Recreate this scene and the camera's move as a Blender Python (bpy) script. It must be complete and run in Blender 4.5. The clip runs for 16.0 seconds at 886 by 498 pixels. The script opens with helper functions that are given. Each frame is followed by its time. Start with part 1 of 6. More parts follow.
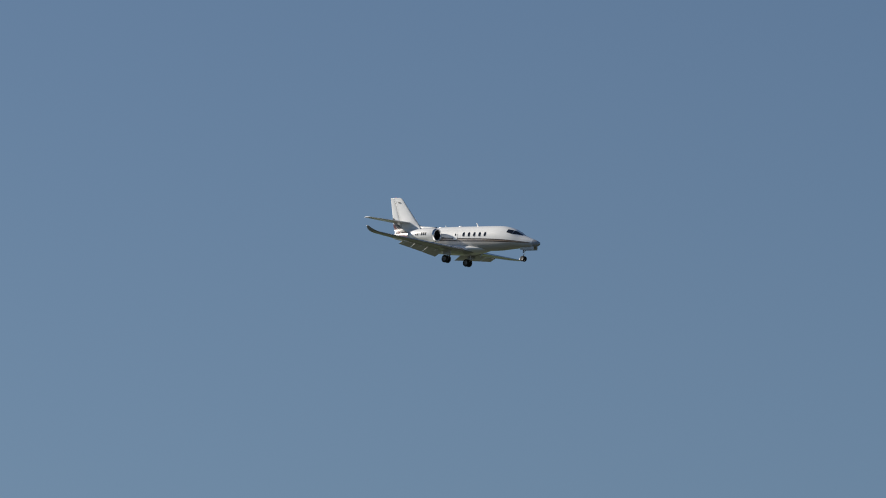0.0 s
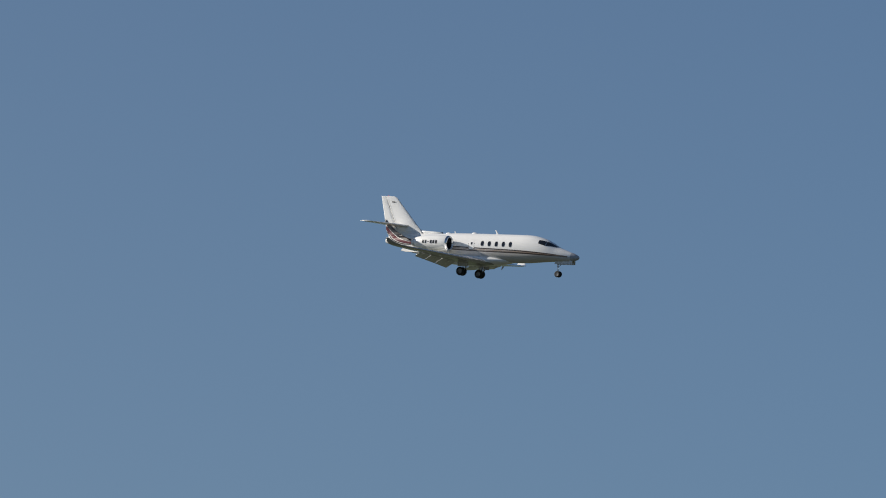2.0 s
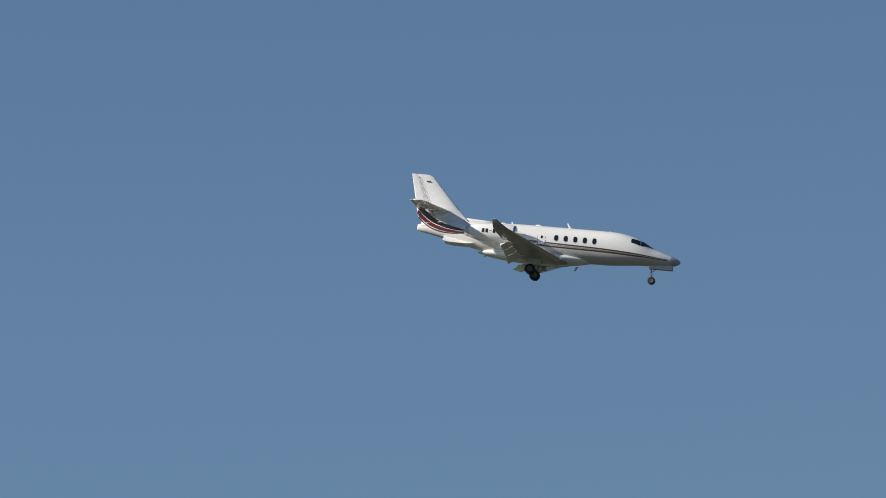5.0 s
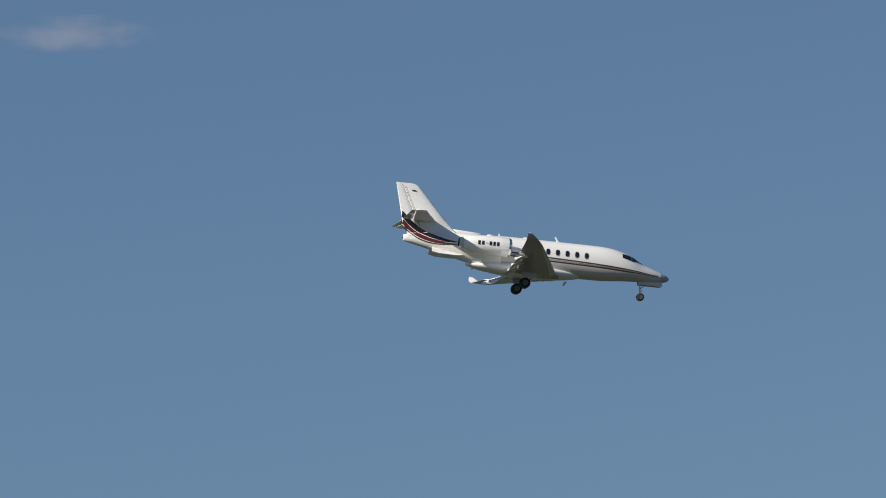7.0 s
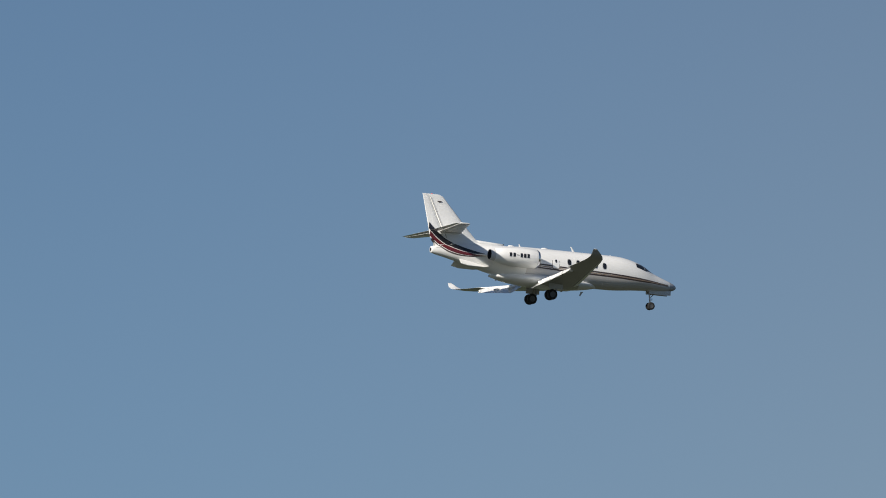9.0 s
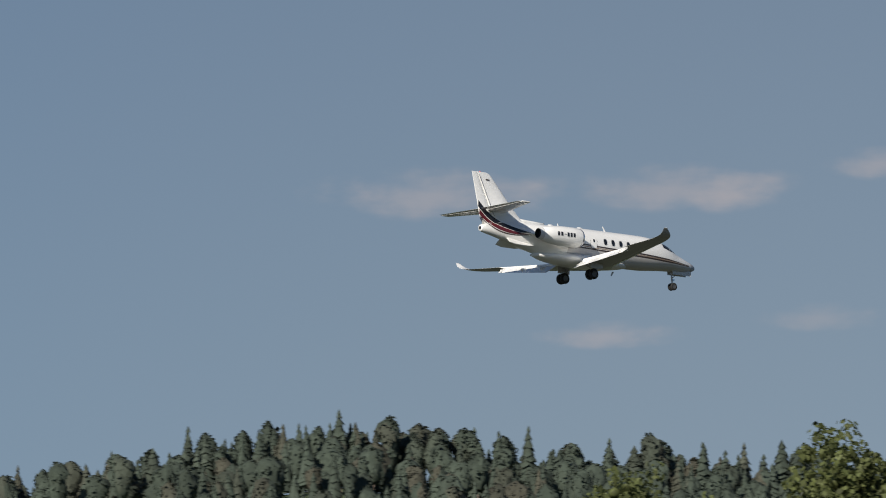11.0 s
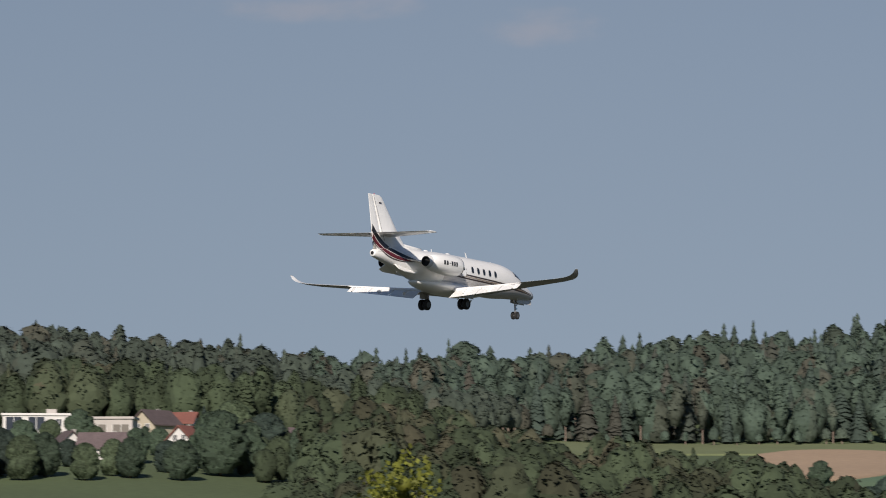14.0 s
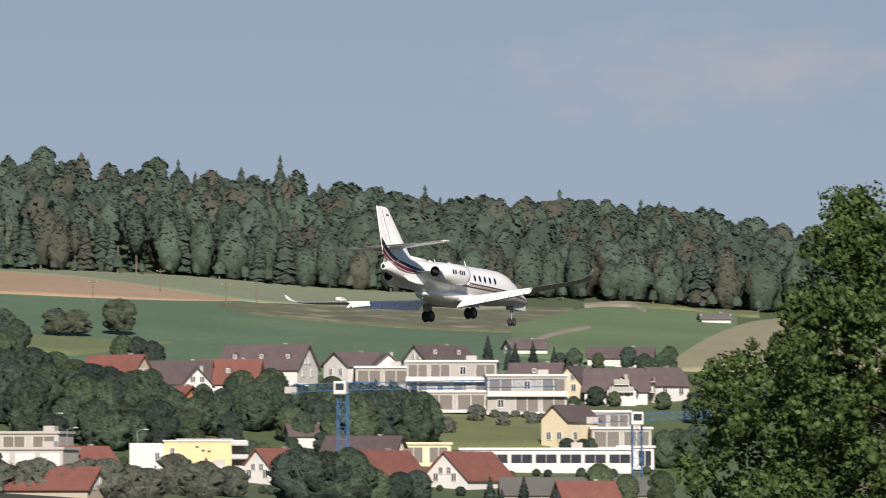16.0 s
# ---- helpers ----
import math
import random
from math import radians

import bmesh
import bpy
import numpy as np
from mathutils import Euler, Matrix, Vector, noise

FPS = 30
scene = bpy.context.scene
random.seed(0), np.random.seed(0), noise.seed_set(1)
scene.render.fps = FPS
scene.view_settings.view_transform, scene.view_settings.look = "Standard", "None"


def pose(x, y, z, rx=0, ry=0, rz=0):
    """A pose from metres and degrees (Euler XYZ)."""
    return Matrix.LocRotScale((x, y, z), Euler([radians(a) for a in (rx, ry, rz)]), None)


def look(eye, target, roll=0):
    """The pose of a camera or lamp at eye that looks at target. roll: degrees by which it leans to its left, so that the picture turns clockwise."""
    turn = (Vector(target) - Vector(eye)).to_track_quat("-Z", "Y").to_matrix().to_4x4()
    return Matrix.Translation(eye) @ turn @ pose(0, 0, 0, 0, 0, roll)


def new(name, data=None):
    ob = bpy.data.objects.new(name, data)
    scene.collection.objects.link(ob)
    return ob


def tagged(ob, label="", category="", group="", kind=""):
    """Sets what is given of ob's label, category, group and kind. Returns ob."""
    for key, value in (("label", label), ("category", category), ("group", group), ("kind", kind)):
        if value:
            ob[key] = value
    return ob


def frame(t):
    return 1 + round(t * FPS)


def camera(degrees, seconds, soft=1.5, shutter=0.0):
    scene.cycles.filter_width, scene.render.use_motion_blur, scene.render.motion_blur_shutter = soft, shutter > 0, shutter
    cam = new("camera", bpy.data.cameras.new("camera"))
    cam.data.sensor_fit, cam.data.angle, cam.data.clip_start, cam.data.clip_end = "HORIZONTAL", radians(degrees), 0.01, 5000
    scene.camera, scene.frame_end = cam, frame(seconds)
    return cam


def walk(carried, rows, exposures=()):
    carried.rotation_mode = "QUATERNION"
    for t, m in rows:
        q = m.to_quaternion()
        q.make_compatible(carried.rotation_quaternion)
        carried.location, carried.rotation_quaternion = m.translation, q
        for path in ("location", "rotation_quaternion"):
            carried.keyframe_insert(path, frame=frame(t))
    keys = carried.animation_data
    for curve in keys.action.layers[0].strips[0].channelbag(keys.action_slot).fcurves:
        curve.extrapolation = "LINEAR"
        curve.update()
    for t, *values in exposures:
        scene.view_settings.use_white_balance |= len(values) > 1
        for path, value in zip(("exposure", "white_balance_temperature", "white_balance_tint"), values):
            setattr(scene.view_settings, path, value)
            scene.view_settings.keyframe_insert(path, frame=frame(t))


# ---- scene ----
LENS = 8.967          # degrees across the picture
EYE = 2.0             # height of the lens over the meadow it stands on
cam = camera(LENS, 16.0, soft=1.0, shutter=0.1)
PAN = [  # seconds, azimuth and elevation of the lens axis in degrees
    (0, -116.909, 7.264), (0.5, -114.100, 7.318), (1, -111.244, 7.434), (1.5, -108.334, 7.533),
    (2, -104.842, 7.611), (2.5, -100.212, 7.661), (3, -95.163, 7.743), (3.5, -90.929, 7.822),
    (4, -87.606, 7.850), (4.5, -84.602, 7.903), (4.7, -83.254, 7.936), (6.8, -65.332, 8.180),
    (7, -63.464, 8.060), (7.5, -58.780, 7.790), (8, -53.977, 7.354), (8.5, -50.280, 6.970),
    (9, -47.051, 6.820), (9.2, -45.716, 6.780), (11.3, -31.493, 6.334), (11.5, -29.492, 6.211),
    (11.8, -26.781, 6.012), (12, -25.156, 5.847), (12.5, -21.399, 5.441), (13, -17.997, 4.528),
    (13.2, -16.522, 4.681), (13.5, -14.857, 4.732), (13.8, -13.183, 4.470), (14, -11.786, 4.267),
    (14.5, -8.084, 3.645), (15, -5.387, 3.388), (15.2, -4.470, 3.368), (15.5, -2.813, 3.242),
    (16, 0.000, 2.515),
]
FLIGHT = [  # seconds, place in metres, bank, pitch and heading in degrees
    (0, -467.03, -234.83, 69.43, -2.07, 4.29, 75.68), (0.5, -464.03, -206.55, 68.10, 0.06, 4.04, 75.46),
    (1, -457.70, -177.56, 66.45, 1.59, 4.33, 75.30), (1.5, -450.58, -144.85, 64.66, 1.99, 4.87, 75.17),
    (2, -442.54, -114.19, 63.03, 1.73, 5.60, 75.07), (2.5, -436.51, -76.64, 61.79, 1.24, 6.47, 75.01),
    (3, -428.81, -35.73, 60.63, 0.69, 7.21, 74.96), (3.5, -416.41, -8.67, 59.32, 0.26, 7.34, 74.82),
    (4, -401.79, 14.01, 57.87, -0.04, 6.88, 74.58), (4.5, -387.84, 39.01, 56.71, -0.30, 6.37, 74.34),
    (4.7, -382.77, 49.74, 56.35, -0.36, 6.25, 74.26), (6.8, -336.53, 162.55, 54.60, 0.45, 5.14, 73.39),
    (7, -331.50, 172.24, 54.24, 0.22, 4.98, 73.29), (7.5, -319.21, 195.98, 52.36, -0.26, 4.44, 73.36),
    (8, -303.90, 220.90, 49.01, -0.84, 3.83, 72.76), (8.5, -284.20, 244.49, 46.12, -1.05, 3.22, 72.49),
    (9, -267.86, 259.14, 45.22, 0.14, 2.72, 72.25), (9.2, -260.47, 265.61, 45.13, 0.71, 2.59, 72.17),
    (11.3, -188.25, 320.03, 43.67, -1.35, 2.19, 71.30), (11.5, -178.96, 325.18, 42.54, -1.62, 2.30, 70.36),
    (11.8, -166.13, 331.72, 40.93, -1.66, 2.40, 69.18), (12, -157.72, 335.60, 39.76, -1.39, 2.51, 68.56),
    (12.5, -136.20, 343.09, 36.90, 0.06, 2.67, 67.47), (13, -114.69, 347.55, 33.52, 1.17, 2.84, 67.11),
    (13.2, -106.60, 348.66, 32.45, 1.66, 2.69, 66.96), (13.5, -93.82, 350.30, 30.45, 1.95, 2.72, 67.29),
    (13.8, -81.10, 351.75, 28.50, 1.60, 2.93, 67.56), (14, -73.01, 352.59, 27.16, 1.23, 3.05, 67.39),
    (14.5, -52.95, 354.70, 24.03, 0.43, 3.31, 66.22), (15, -34.44, 356.09, 20.92, -1.16, 3.19, 64.86),
    (15.2, -26.99, 356.29, 19.76, -1.98, 2.97, 64.30), (15.5, -16.56, 356.07, 18.16, -2.98, 2.61, 63.10),
    (16, 0.69, 354.33, 15.30, -2.91, 2.71, 60.63),
]
EXPOSURES = [(0, 0.07, 6400, 11), (2, 0.16, 6400, 11), (5, 0.21, 6400, 11), (7, 0.16, 6400, 11), (8, 0.14, 6400, 11), (9.2, 0.11, 6400, 11), (11.3, 0.0, 6400, 11), (12.5, -0.16, 6400, 12), (13.5, -0.02, 6450, 15), (14, -0.04, 6450, 15), (15, 0.22, 6450, 15), (16, 0.22, 6500, 15)]
walk(cam, [(t, pose(0, 0, EYE, 90 + el, 0, -az)) for t, az, el in PAN], EXPOSURES)

# ---- sky and sun ----
SUN_AZ, SUN_EL = 176.0, 28.0
HAZE_RISE = 0.020
SKY_TINT = [(0.0, (0.70, 0.705, 0.72)), (0.27, (0.70, 0.705, 0.72)), (0.52, (0.675, 0.75, 0.82)), (0.80, (0.66, 0.71, 0.74)), (0.93, (0.84, 0.70, 0.61)), (1.0, (0.91, 0.74, 0.645))]
world = bpy.data.worlds.new("sky")
scene.world = world
world.use_nodes = True
wn = world.node_tree.nodes
sky = wn.new("ShaderNodeTexSky")
sky.sky_type = "NISHITA"
sky.sun_disc = False
sky.sun_elevation = radians(SUN_EL)
sky.sun_rotation = radians(SUN_AZ)
sky.altitude = 400
sky.air_density, sky.dust_density, sky.ozone_density = 1.0, 0.35, 2.5
wn["Background"].inputs["Strength"].default_value = 0.079
wl = world.node_tree.links
# the sky lookup is lifted near the horizon, evening it out as haze would
way, split, join_ = wn.new("ShaderNodeTexCoord"), wn.new("ShaderNodeSeparateXYZ"), wn.new("ShaderNodeCombineXYZ")
wl.new(way.outputs["Generated"], split.inputs[0])
high = wn.new("ShaderNodeMath")
high.operation = "MULTIPLY_ADD"
wl.new(split.outputs["Z"], high.inputs[0])
wl.new(split.outputs["Z"], high.inputs[1])
high.inputs[2].default_value = HAZE_RISE
root = wn.new("ShaderNodeMath")
root.operation = "SQRT"
wl.new(high.outputs[0], root.inputs[0])
wl.new(split.outputs["X"], join_.inputs["X"])
wl.new(split.outputs["Y"], join_.inputs["Y"])
wl.new(root.outputs[0], join_.inputs["Z"])
wl.new(join_.outputs[0], sky.inputs["Vector"])
# haze painted into the sky as a tint by bearing: bluer west, greyer north
span = wn.new("ShaderNodeMapRange")
span.inputs["From Min"].default_value, span.inputs["From Max"].default_value = -1.0, 1.0
wl.new(split.outputs["Y"], span.inputs["Value"])
air = wn.new("ShaderNodeValToRGB")
ramp = air.color_ramp
ramp.interpolation = "EASE"
for k, (at, colour) in enumerate(SKY_TINT):
    stop = ramp.elements[k] if k < 2 else ramp.elements.new(at)
    stop.position, stop.color = at, (*colour, 1)
wl.new(span.outputs["Result"], air.inputs["Fac"])
tone = wn.new("ShaderNodeMix")
tone.data_type, tone.blend_type = "RGBA", "MULTIPLY"
tone.inputs["Factor"].default_value = 1.0
wl.new(sky.outputs[0], tone.inputs["A"])
wl.new(air.outputs["Color"], tone.inputs["B"])
wl.new(tone.outputs["Result"], wn["Background"].inputs["Color"])
sun_data = bpy.data.lights.new("sun", "SUN")
sun_data.energy, sun_data.angle, sun_data.color = 5.2, radians(0.53), (1.0, 0.925, 0.81)
sun = new("sun", sun_data)
_a, _e = radians(SUN_AZ), radians(SUN_EL)
SUN_DIR = Vector((math.sin(_a) * math.cos(_e), math.cos(_a) * math.cos(_e), math.sin(_e)))
sun.matrix_world = look(SUN_DIR * 800, (0, 0, 0))

# ---- materials ----
def shader(name, colour, rough=0.6, metal=0.0, vary=0.12, scale=3.0, bump=0.0, bump_scale=30.0, fine=0.06, fine_scale=40.0,
           island=0.0, random_ob=0.0, cell=0.0, cell_scale=0.11, coat=0.0, bump_by=0.02, second=None, second_scale=0.2, second_at=(0.5, 0.65)):
    """A principled material whose colour varies at two scales, by piece and by object."""
    m = bpy.data.materials.new(name)
    m.use_nodes = True
    nt = m.node_tree
    n, l = nt.nodes, nt.links
    b = n["Principled BSDF"]
    b.inputs["Roughness"].default_value = rough
    b.inputs["Metallic"].default_value = metal
    if coat:
        b.inputs["Coat Weight"].default_value = coat
        b.inputs["Coat Roughness"].default_value = 0.08
    co = n.new("ShaderNodeTexCoord")

    def noise_at(s, detail=4):
        t = n.new("ShaderNodeTexNoise")
        t.inputs["Scale"].default_value = s
        t.inputs["Detail"].default_value = detail
        l.new(co.outputs["Object"], t.inputs["Vector"])
        return t.outputs["Fac"]

    def ranged(src, lo, hi):
        r = n.new("ShaderNodeMapRange")
        r.inputs["To Min"].default_value, r.inputs["To Max"].default_value = lo, hi
        l.new(src, r.inputs["Value"])
        return r.outputs["Result"]

    def times(a, c):
        x = n.new("ShaderNodeMath")
        x.operation = "MULTIPLY"
        l.new(a, x.inputs[0])
        l.new(c, x.inputs[1])
        return x.outputs[0]
    value = times(ranged(noise_at(scale), 1 - 2 * vary, 1 + 2 * vary), ranged(noise_at(fine_scale), 1 - 2 * fine, 1 + 2 * fine))
    if island:
        g = n.new("ShaderNodeNewGeometry")
        value = times(value, ranged(g.outputs["Random Per Island"], 1 - island, 1 + island))
    if random_ob:
        o = n.new("ShaderNodeObjectInfo")
        value = times(value, ranged(o.outputs["Random"], 1 - random_ob, 1 + random_ob))
    if cell:
        mp = n.new("ShaderNodeMapping")
        mp.inputs["Scale"].default_value = (1, 1, 0.4)
        l.new(co.outputs["Object"], mp.inputs["Vector"])
        vo = n.new("ShaderNodeTexVoronoi")
        vo.inputs["Scale"].default_value = cell_scale
        l.new(mp.outputs[0], vo.inputs["Vector"])
        sp = n.new("ShaderNodeSeparateColor")
        l.new(vo.outputs["Color"], sp.inputs[0])
        value = times(value, ranged(sp.outputs[0], 1 - cell, 1 + cell))
    base = n.new("ShaderNodeRGB")
    base.outputs[0].default_value = (*colour, 1)
    src = base.outputs[0]
    if second:
        r = n.new("ShaderNodeMapRange")
        r.inputs["From Min"].default_value, r.inputs["From Max"].default_value = second_at
        l.new(sp.outputs[1] if cell else noise_at(second_scale, 3), r.inputs["Value"])
        mx = n.new("ShaderNodeMix")
        mx.data_type = "RGBA"
        l.new(r.outputs["Result"], mx.inputs["Factor"])
        l.new(src, mx.inputs["A"])
        mx.inputs["B"].default_value = (*second, 1)
        src = mx.outputs["Result"]
    hsv = n.new("ShaderNodeHueSaturation")
    l.new(src, hsv.inputs["Color"])
    l.new(value, hsv.inputs["Value"])
    l.new(hsv.outputs[0], b.inputs["Base Color"])
    if bump:
        bp = n.new("ShaderNodeBump")
        bp.inputs["Strength"].default_value = bump
        bp.inputs["Distance"].default_value = bump_by
        l.new(noise_at(bump_scale), bp.inputs["Height"])
        l.new(bp.outputs[0], b.inputs["Normal"])
    return m


M_WHITE = shader("white_aircraft_paint", (0.83, 0.83, 0.81), 0.28, vary=0.02, fine=0.01, scale=0.8, coat=0.3)
M_SILVER = shader("pale_grey_paint", (0.56, 0.56, 0.55), 0.35, vary=0.03, fine=0.02, coat=0.2)
M_BELLY = shader("pale_grey_belly_tone", (0.56, 0.545, 0.525), 0.32, vary=0.03, fine=0.02, scale=0.8, coat=0.25)
# darker tone for the wing's underside, standing in for its shade
M_UNDER = shader("grey_underwing_shade", (0.33, 0.325, 0.305), 0.35, vary=0.06, fine=0.03, scale=0.8, coat=0.2)
M_RADOME = shader("grey_radome", (0.40, 0.41, 0.43), 0.5, vary=0.05)
M_BLACK = shader("black_stripe_paint", (0.012, 0.012, 0.016), 0.3, vary=0.05, coat=0.2)
M_RED = shader("maroon_stripe_paint", (0.105, 0.014, 0.020), 0.32, vary=0.05, coat=0.2)
M_TAN = shader("tan_stripe_paint", (0.33, 0.25, 0.19), 0.35, vary=0.05, coat=0.2)
M_BROWN = shader("dark_brown_stripe_paint", (0.06, 0.045, 0.045), 0.35, vary=0.05)
M_GLASS = shader("dark_cabin_glass", (0.012, 0.014, 0.018), 0.06, vary=0.1, coat=0.5)
M_METAL = shader("polished_metal", (0.75, 0.75, 0.76), 0.18, 1.0, vary=0.03)
M_STEEL = shader("gear_steel", (0.42, 0.42, 0.43), 0.42, 0.7, vary=0.08)
M_RIM = shader("dull_wheel_rim", (0.13, 0.13, 0.13), 0.5, 0.5, vary=0.1)
M_TYRE = shader("black_tyre", (0.018, 0.018, 0.018), 0.85, vary=0.1)
M_DARK = shader("dark_duct", (0.01, 0.01, 0.011), 0.7, vary=0.1)
M_SEAM = shader("panel_seam", (0.13, 0.125, 0.125), 0.6, vary=0.05)
M_LEADING = shader("bright_leading_edge", (0.62, 0.62, 0.64), 0.25, 0.9, vary=0.04)
M_BEACON = shader("red_beacon_lens", (0.5, 0.03, 0.03), 0.3)
M_BEACON.node_tree.nodes["Principled BSDF"].inputs["Emission Color"].default_value = (1, 0.05, 0.06, 1)
M_BEACON.node_tree.nodes["Principled BSDF"].inputs["Emission Strength"].default_value = 0.25


# ---- mesh helpers ----
def part(name, bm, material, parent=None, label="", smooth=False):
    me = bpy.data.meshes.new(name)
    bmesh.ops.recalc_face_normals(bm, faces=bm.faces)
    bm.to_mesh(me)
    bm.free()
    if smooth:
        me.polygons.foreach_set("use_smooth", [True] * len(me.polygons))
    me.materials.append(material)
    ob = new(name, me)
    if parent:
        ob.parent = parent
    return tagged(ob, label)


def grid_mesh(rows_of_points, closed=False, caps=False):
    """A skin over rows of points; closed joins each row's end to its start."""
    bm = bmesh.new()
    vs = [[bm.verts.new(p) for p in row] for row in rows_of_points]
    k = len(vs[0])
    for a, b in zip(vs, vs[1:]):
        for i in range(k if closed else k - 1):
            j = (i + 1) % k
            bm.faces.new((a[i], a[j], b[j], b[i]))
    if caps:
        bm.faces.new(vs[0])
        bm.faces.new(vs[-1])
    return bm


def box(bm, x0, x1, y0, y1, z0, z1, m=None):
    v = [bm.verts.new((m @ Vector(p)) if m else p) for p in
         ((x0, y0, z0), (x1, y0, z0), (x1, y1, z0), (x0, y1, z0), (x0, y0, z1), (x1, y0, z1), (x1, y1, z1), (x0, y1, z1))]
    for f in ((3, 2, 1, 0), (4, 5, 6, 7), (0, 1, 5, 4), (1, 2, 6, 5), (2, 3, 7, 6), (3, 0, 4, 7)):
        bm.faces.new([v[i] for i in f])
    return bm


def rod(bm, a, b, r0, r1=None, sides=8):
    a, b = Vector(a), Vector(b)
    q = (b - a).to_track_quat("Z", "Y")
    r1 = r0 if r1 is None else r1
    rings = []
    for p, r in ((a, r0), (b, r1)):
        rings.append([bm.verts.new(p + q @ Vector((r * math.cos(k * math.tau / sides), r * math.sin(k * math.tau / sides), 0))) for k in range(sides)])
    for i in range(sides):
        j = (i + 1) % sides
        bm.faces.new((rings[0][i], rings[0][j], rings[1][j], rings[1][i]))
    bm.faces.new(rings[0])
    bm.faces.new(rings[1])
    return bm


def lathe(profile, axis_at=(0, 0, 0), along="x", sides=28):
    """A skin of revolution from (along, radius) pairs."""
    rows_ = []
    for s, r in profile:
        ring = []
        for k in range(sides):
            c, d = r * math.cos(k * math.tau / sides), r * math.sin(k * math.tau / sides)
            p = (s, c, d) if along == "x" else (c, s, d)
            ring.append(Vector(p) + Vector(axis_at))
        rows_.append(ring)
    return grid_mesh(rows_, closed=True)


def curve_at(knots, x):
    """Smooth interpolation through (x, value) knots."""
    if x <= knots[0][0]:
        return knots[0][1]
    if x >= knots[-1][0]:
        return knots[-1][1]
    for i in range(len(knots) - 1):
        if knots[i][0] <= x <= knots[i + 1][0]:
            break
    h = knots[i + 1][0] - knots[i][0]

    def slope(j):
        if 0 < j < len(knots) - 1:
            return (knots[j + 1][1] - knots[j - 1][1]) / (knots[j + 1][0] - knots[j - 1][0])
        return 0 if j else (knots[1][1] - knots[0][1]) / (knots[1][0] - knots[0][0])
    s = (x - knots[i][0]) / h
    return ((1 + 2 * s) * (1 - s) ** 2 * knots[i][1] + s * (1 - s) ** 2 * h * slope(i)
            + s * s * (3 - 2 * s) * knots[i + 1][1] + s * s * (s - 1) * h * slope(i + 1))


# ---- the jet: x forward, y to its left, z up, from a point in the cabin ----
BODY = [  # station, axis height, half width, height above and below the axis
    (9.34, -0.39, 0.02, 0.02, 0.02), (9.28, -0.395, 0.13, 0.12, 0.11), (9.0, -0.40, 0.31, 0.27, 0.23), (8.5, -0.38, 0.50, 0.43, 0.36),
    (8.0, -0.34, 0.65, 0.56, 0.43), (7.3, -0.27, 0.81, 0.75, 0.51), (6.7, -0.15, 0.93, 0.98, 0.66), (6.1, -0.04, 1.01, 1.10, 0.81),
    (5.3, 0.05, 1.06, 1.19, 0.98), (4.5, 0.10, 1.08, 1.20, 1.09), (2.0, 0.10, 1.08, 1.20, 1.12), (-2.0, 0.10, 1.08, 1.17, 1.12),
    (-3.5, 0.13, 1.03, 1.06, 1.04), (-5.0, 0.25, 0.86, 0.92, 0.88), (-6.5, 0.37, 0.62, 0.68, 0.64), (-7.8, 0.44, 0.40, 0.42, 0.42),
    (-8.7, 0.46, 0.26, 0.26, 0.26), (-8.85, 0.46, 0.20, 0.20, 0.20)]
_bk = [sorted((s[0], s[i]) for s in BODY) for i in range(1, 5)]


def section(x):
    return [curve_at(k, x) for k in _bk]


def skin(x, a, out=0.0):
    """The body's skin at station x, at angle a round from its right side (-y) over the top."""
    zc, w, up, dn = section(x)
    s, c = math.sin(a), math.cos(a)
    e = 0.92
    y = -(w + out) * math.copysign(abs(c) ** e, c)
    z = zc + ((up if s > 0 else dn) + out) * math.copysign(abs(s) ** e, s)
    return Vector((x, y, z))


def side_y(x, z):
    """Half width of the body at station x and height z, or 0 outside it."""
    zc, w, up, dn = section(x)
    q = (z - zc) / (up if z > zc else dn)
    return w * math.sqrt(max(0.0, 1 - abs(q) ** 2.15)) if abs(q) < 1 else 0.0


def fin_half(x, z):
    """Half thickness of the fin at station x and height z."""
    if z < 0.5:
        return 0.0
    k = (z - 1.0) / 3.1
    lead, trail = -5.25 - 2.95 * k, -8.87 - 0.75 * k
    if not trail < x < lead:
        return 0.0
    f = (lead - x) / (lead - trail)
    return (0.20 - 0.10 * k) * math.sqrt(max(f, 0)) * (1 - f) * 1.9 + 0.02


def flank(x, z):
    """Half width of body and fin together, with the fillet between them."""
    a, b = side_y(x, z), fin_half(x, z)
    if b == 0.0:
        return a
    zc, w, up, dn = section(x)
    k = 0.22 * math.exp(-((z - zc - up - 0.02) / 0.30) ** 2)
    return (a + b + math.sqrt((a - b) ** 2 + k * k)) / 2


def band(x0, x1, low, high, side, n=40, m=3, out=0.012):
    """A painted band on the body's side and fin between two height curves."""
    pts = []
    for i in range(n + 1):
        x = x0 + (x1 - x0) * i / n
        a, b = low(x), high(x)
        pts.append([Vector((x, side * (flank(x, a + (b - a) * j / m) + out), a + (b - a) * j / m)) for j in range(m + 1)])
    return grid_mesh(pts)


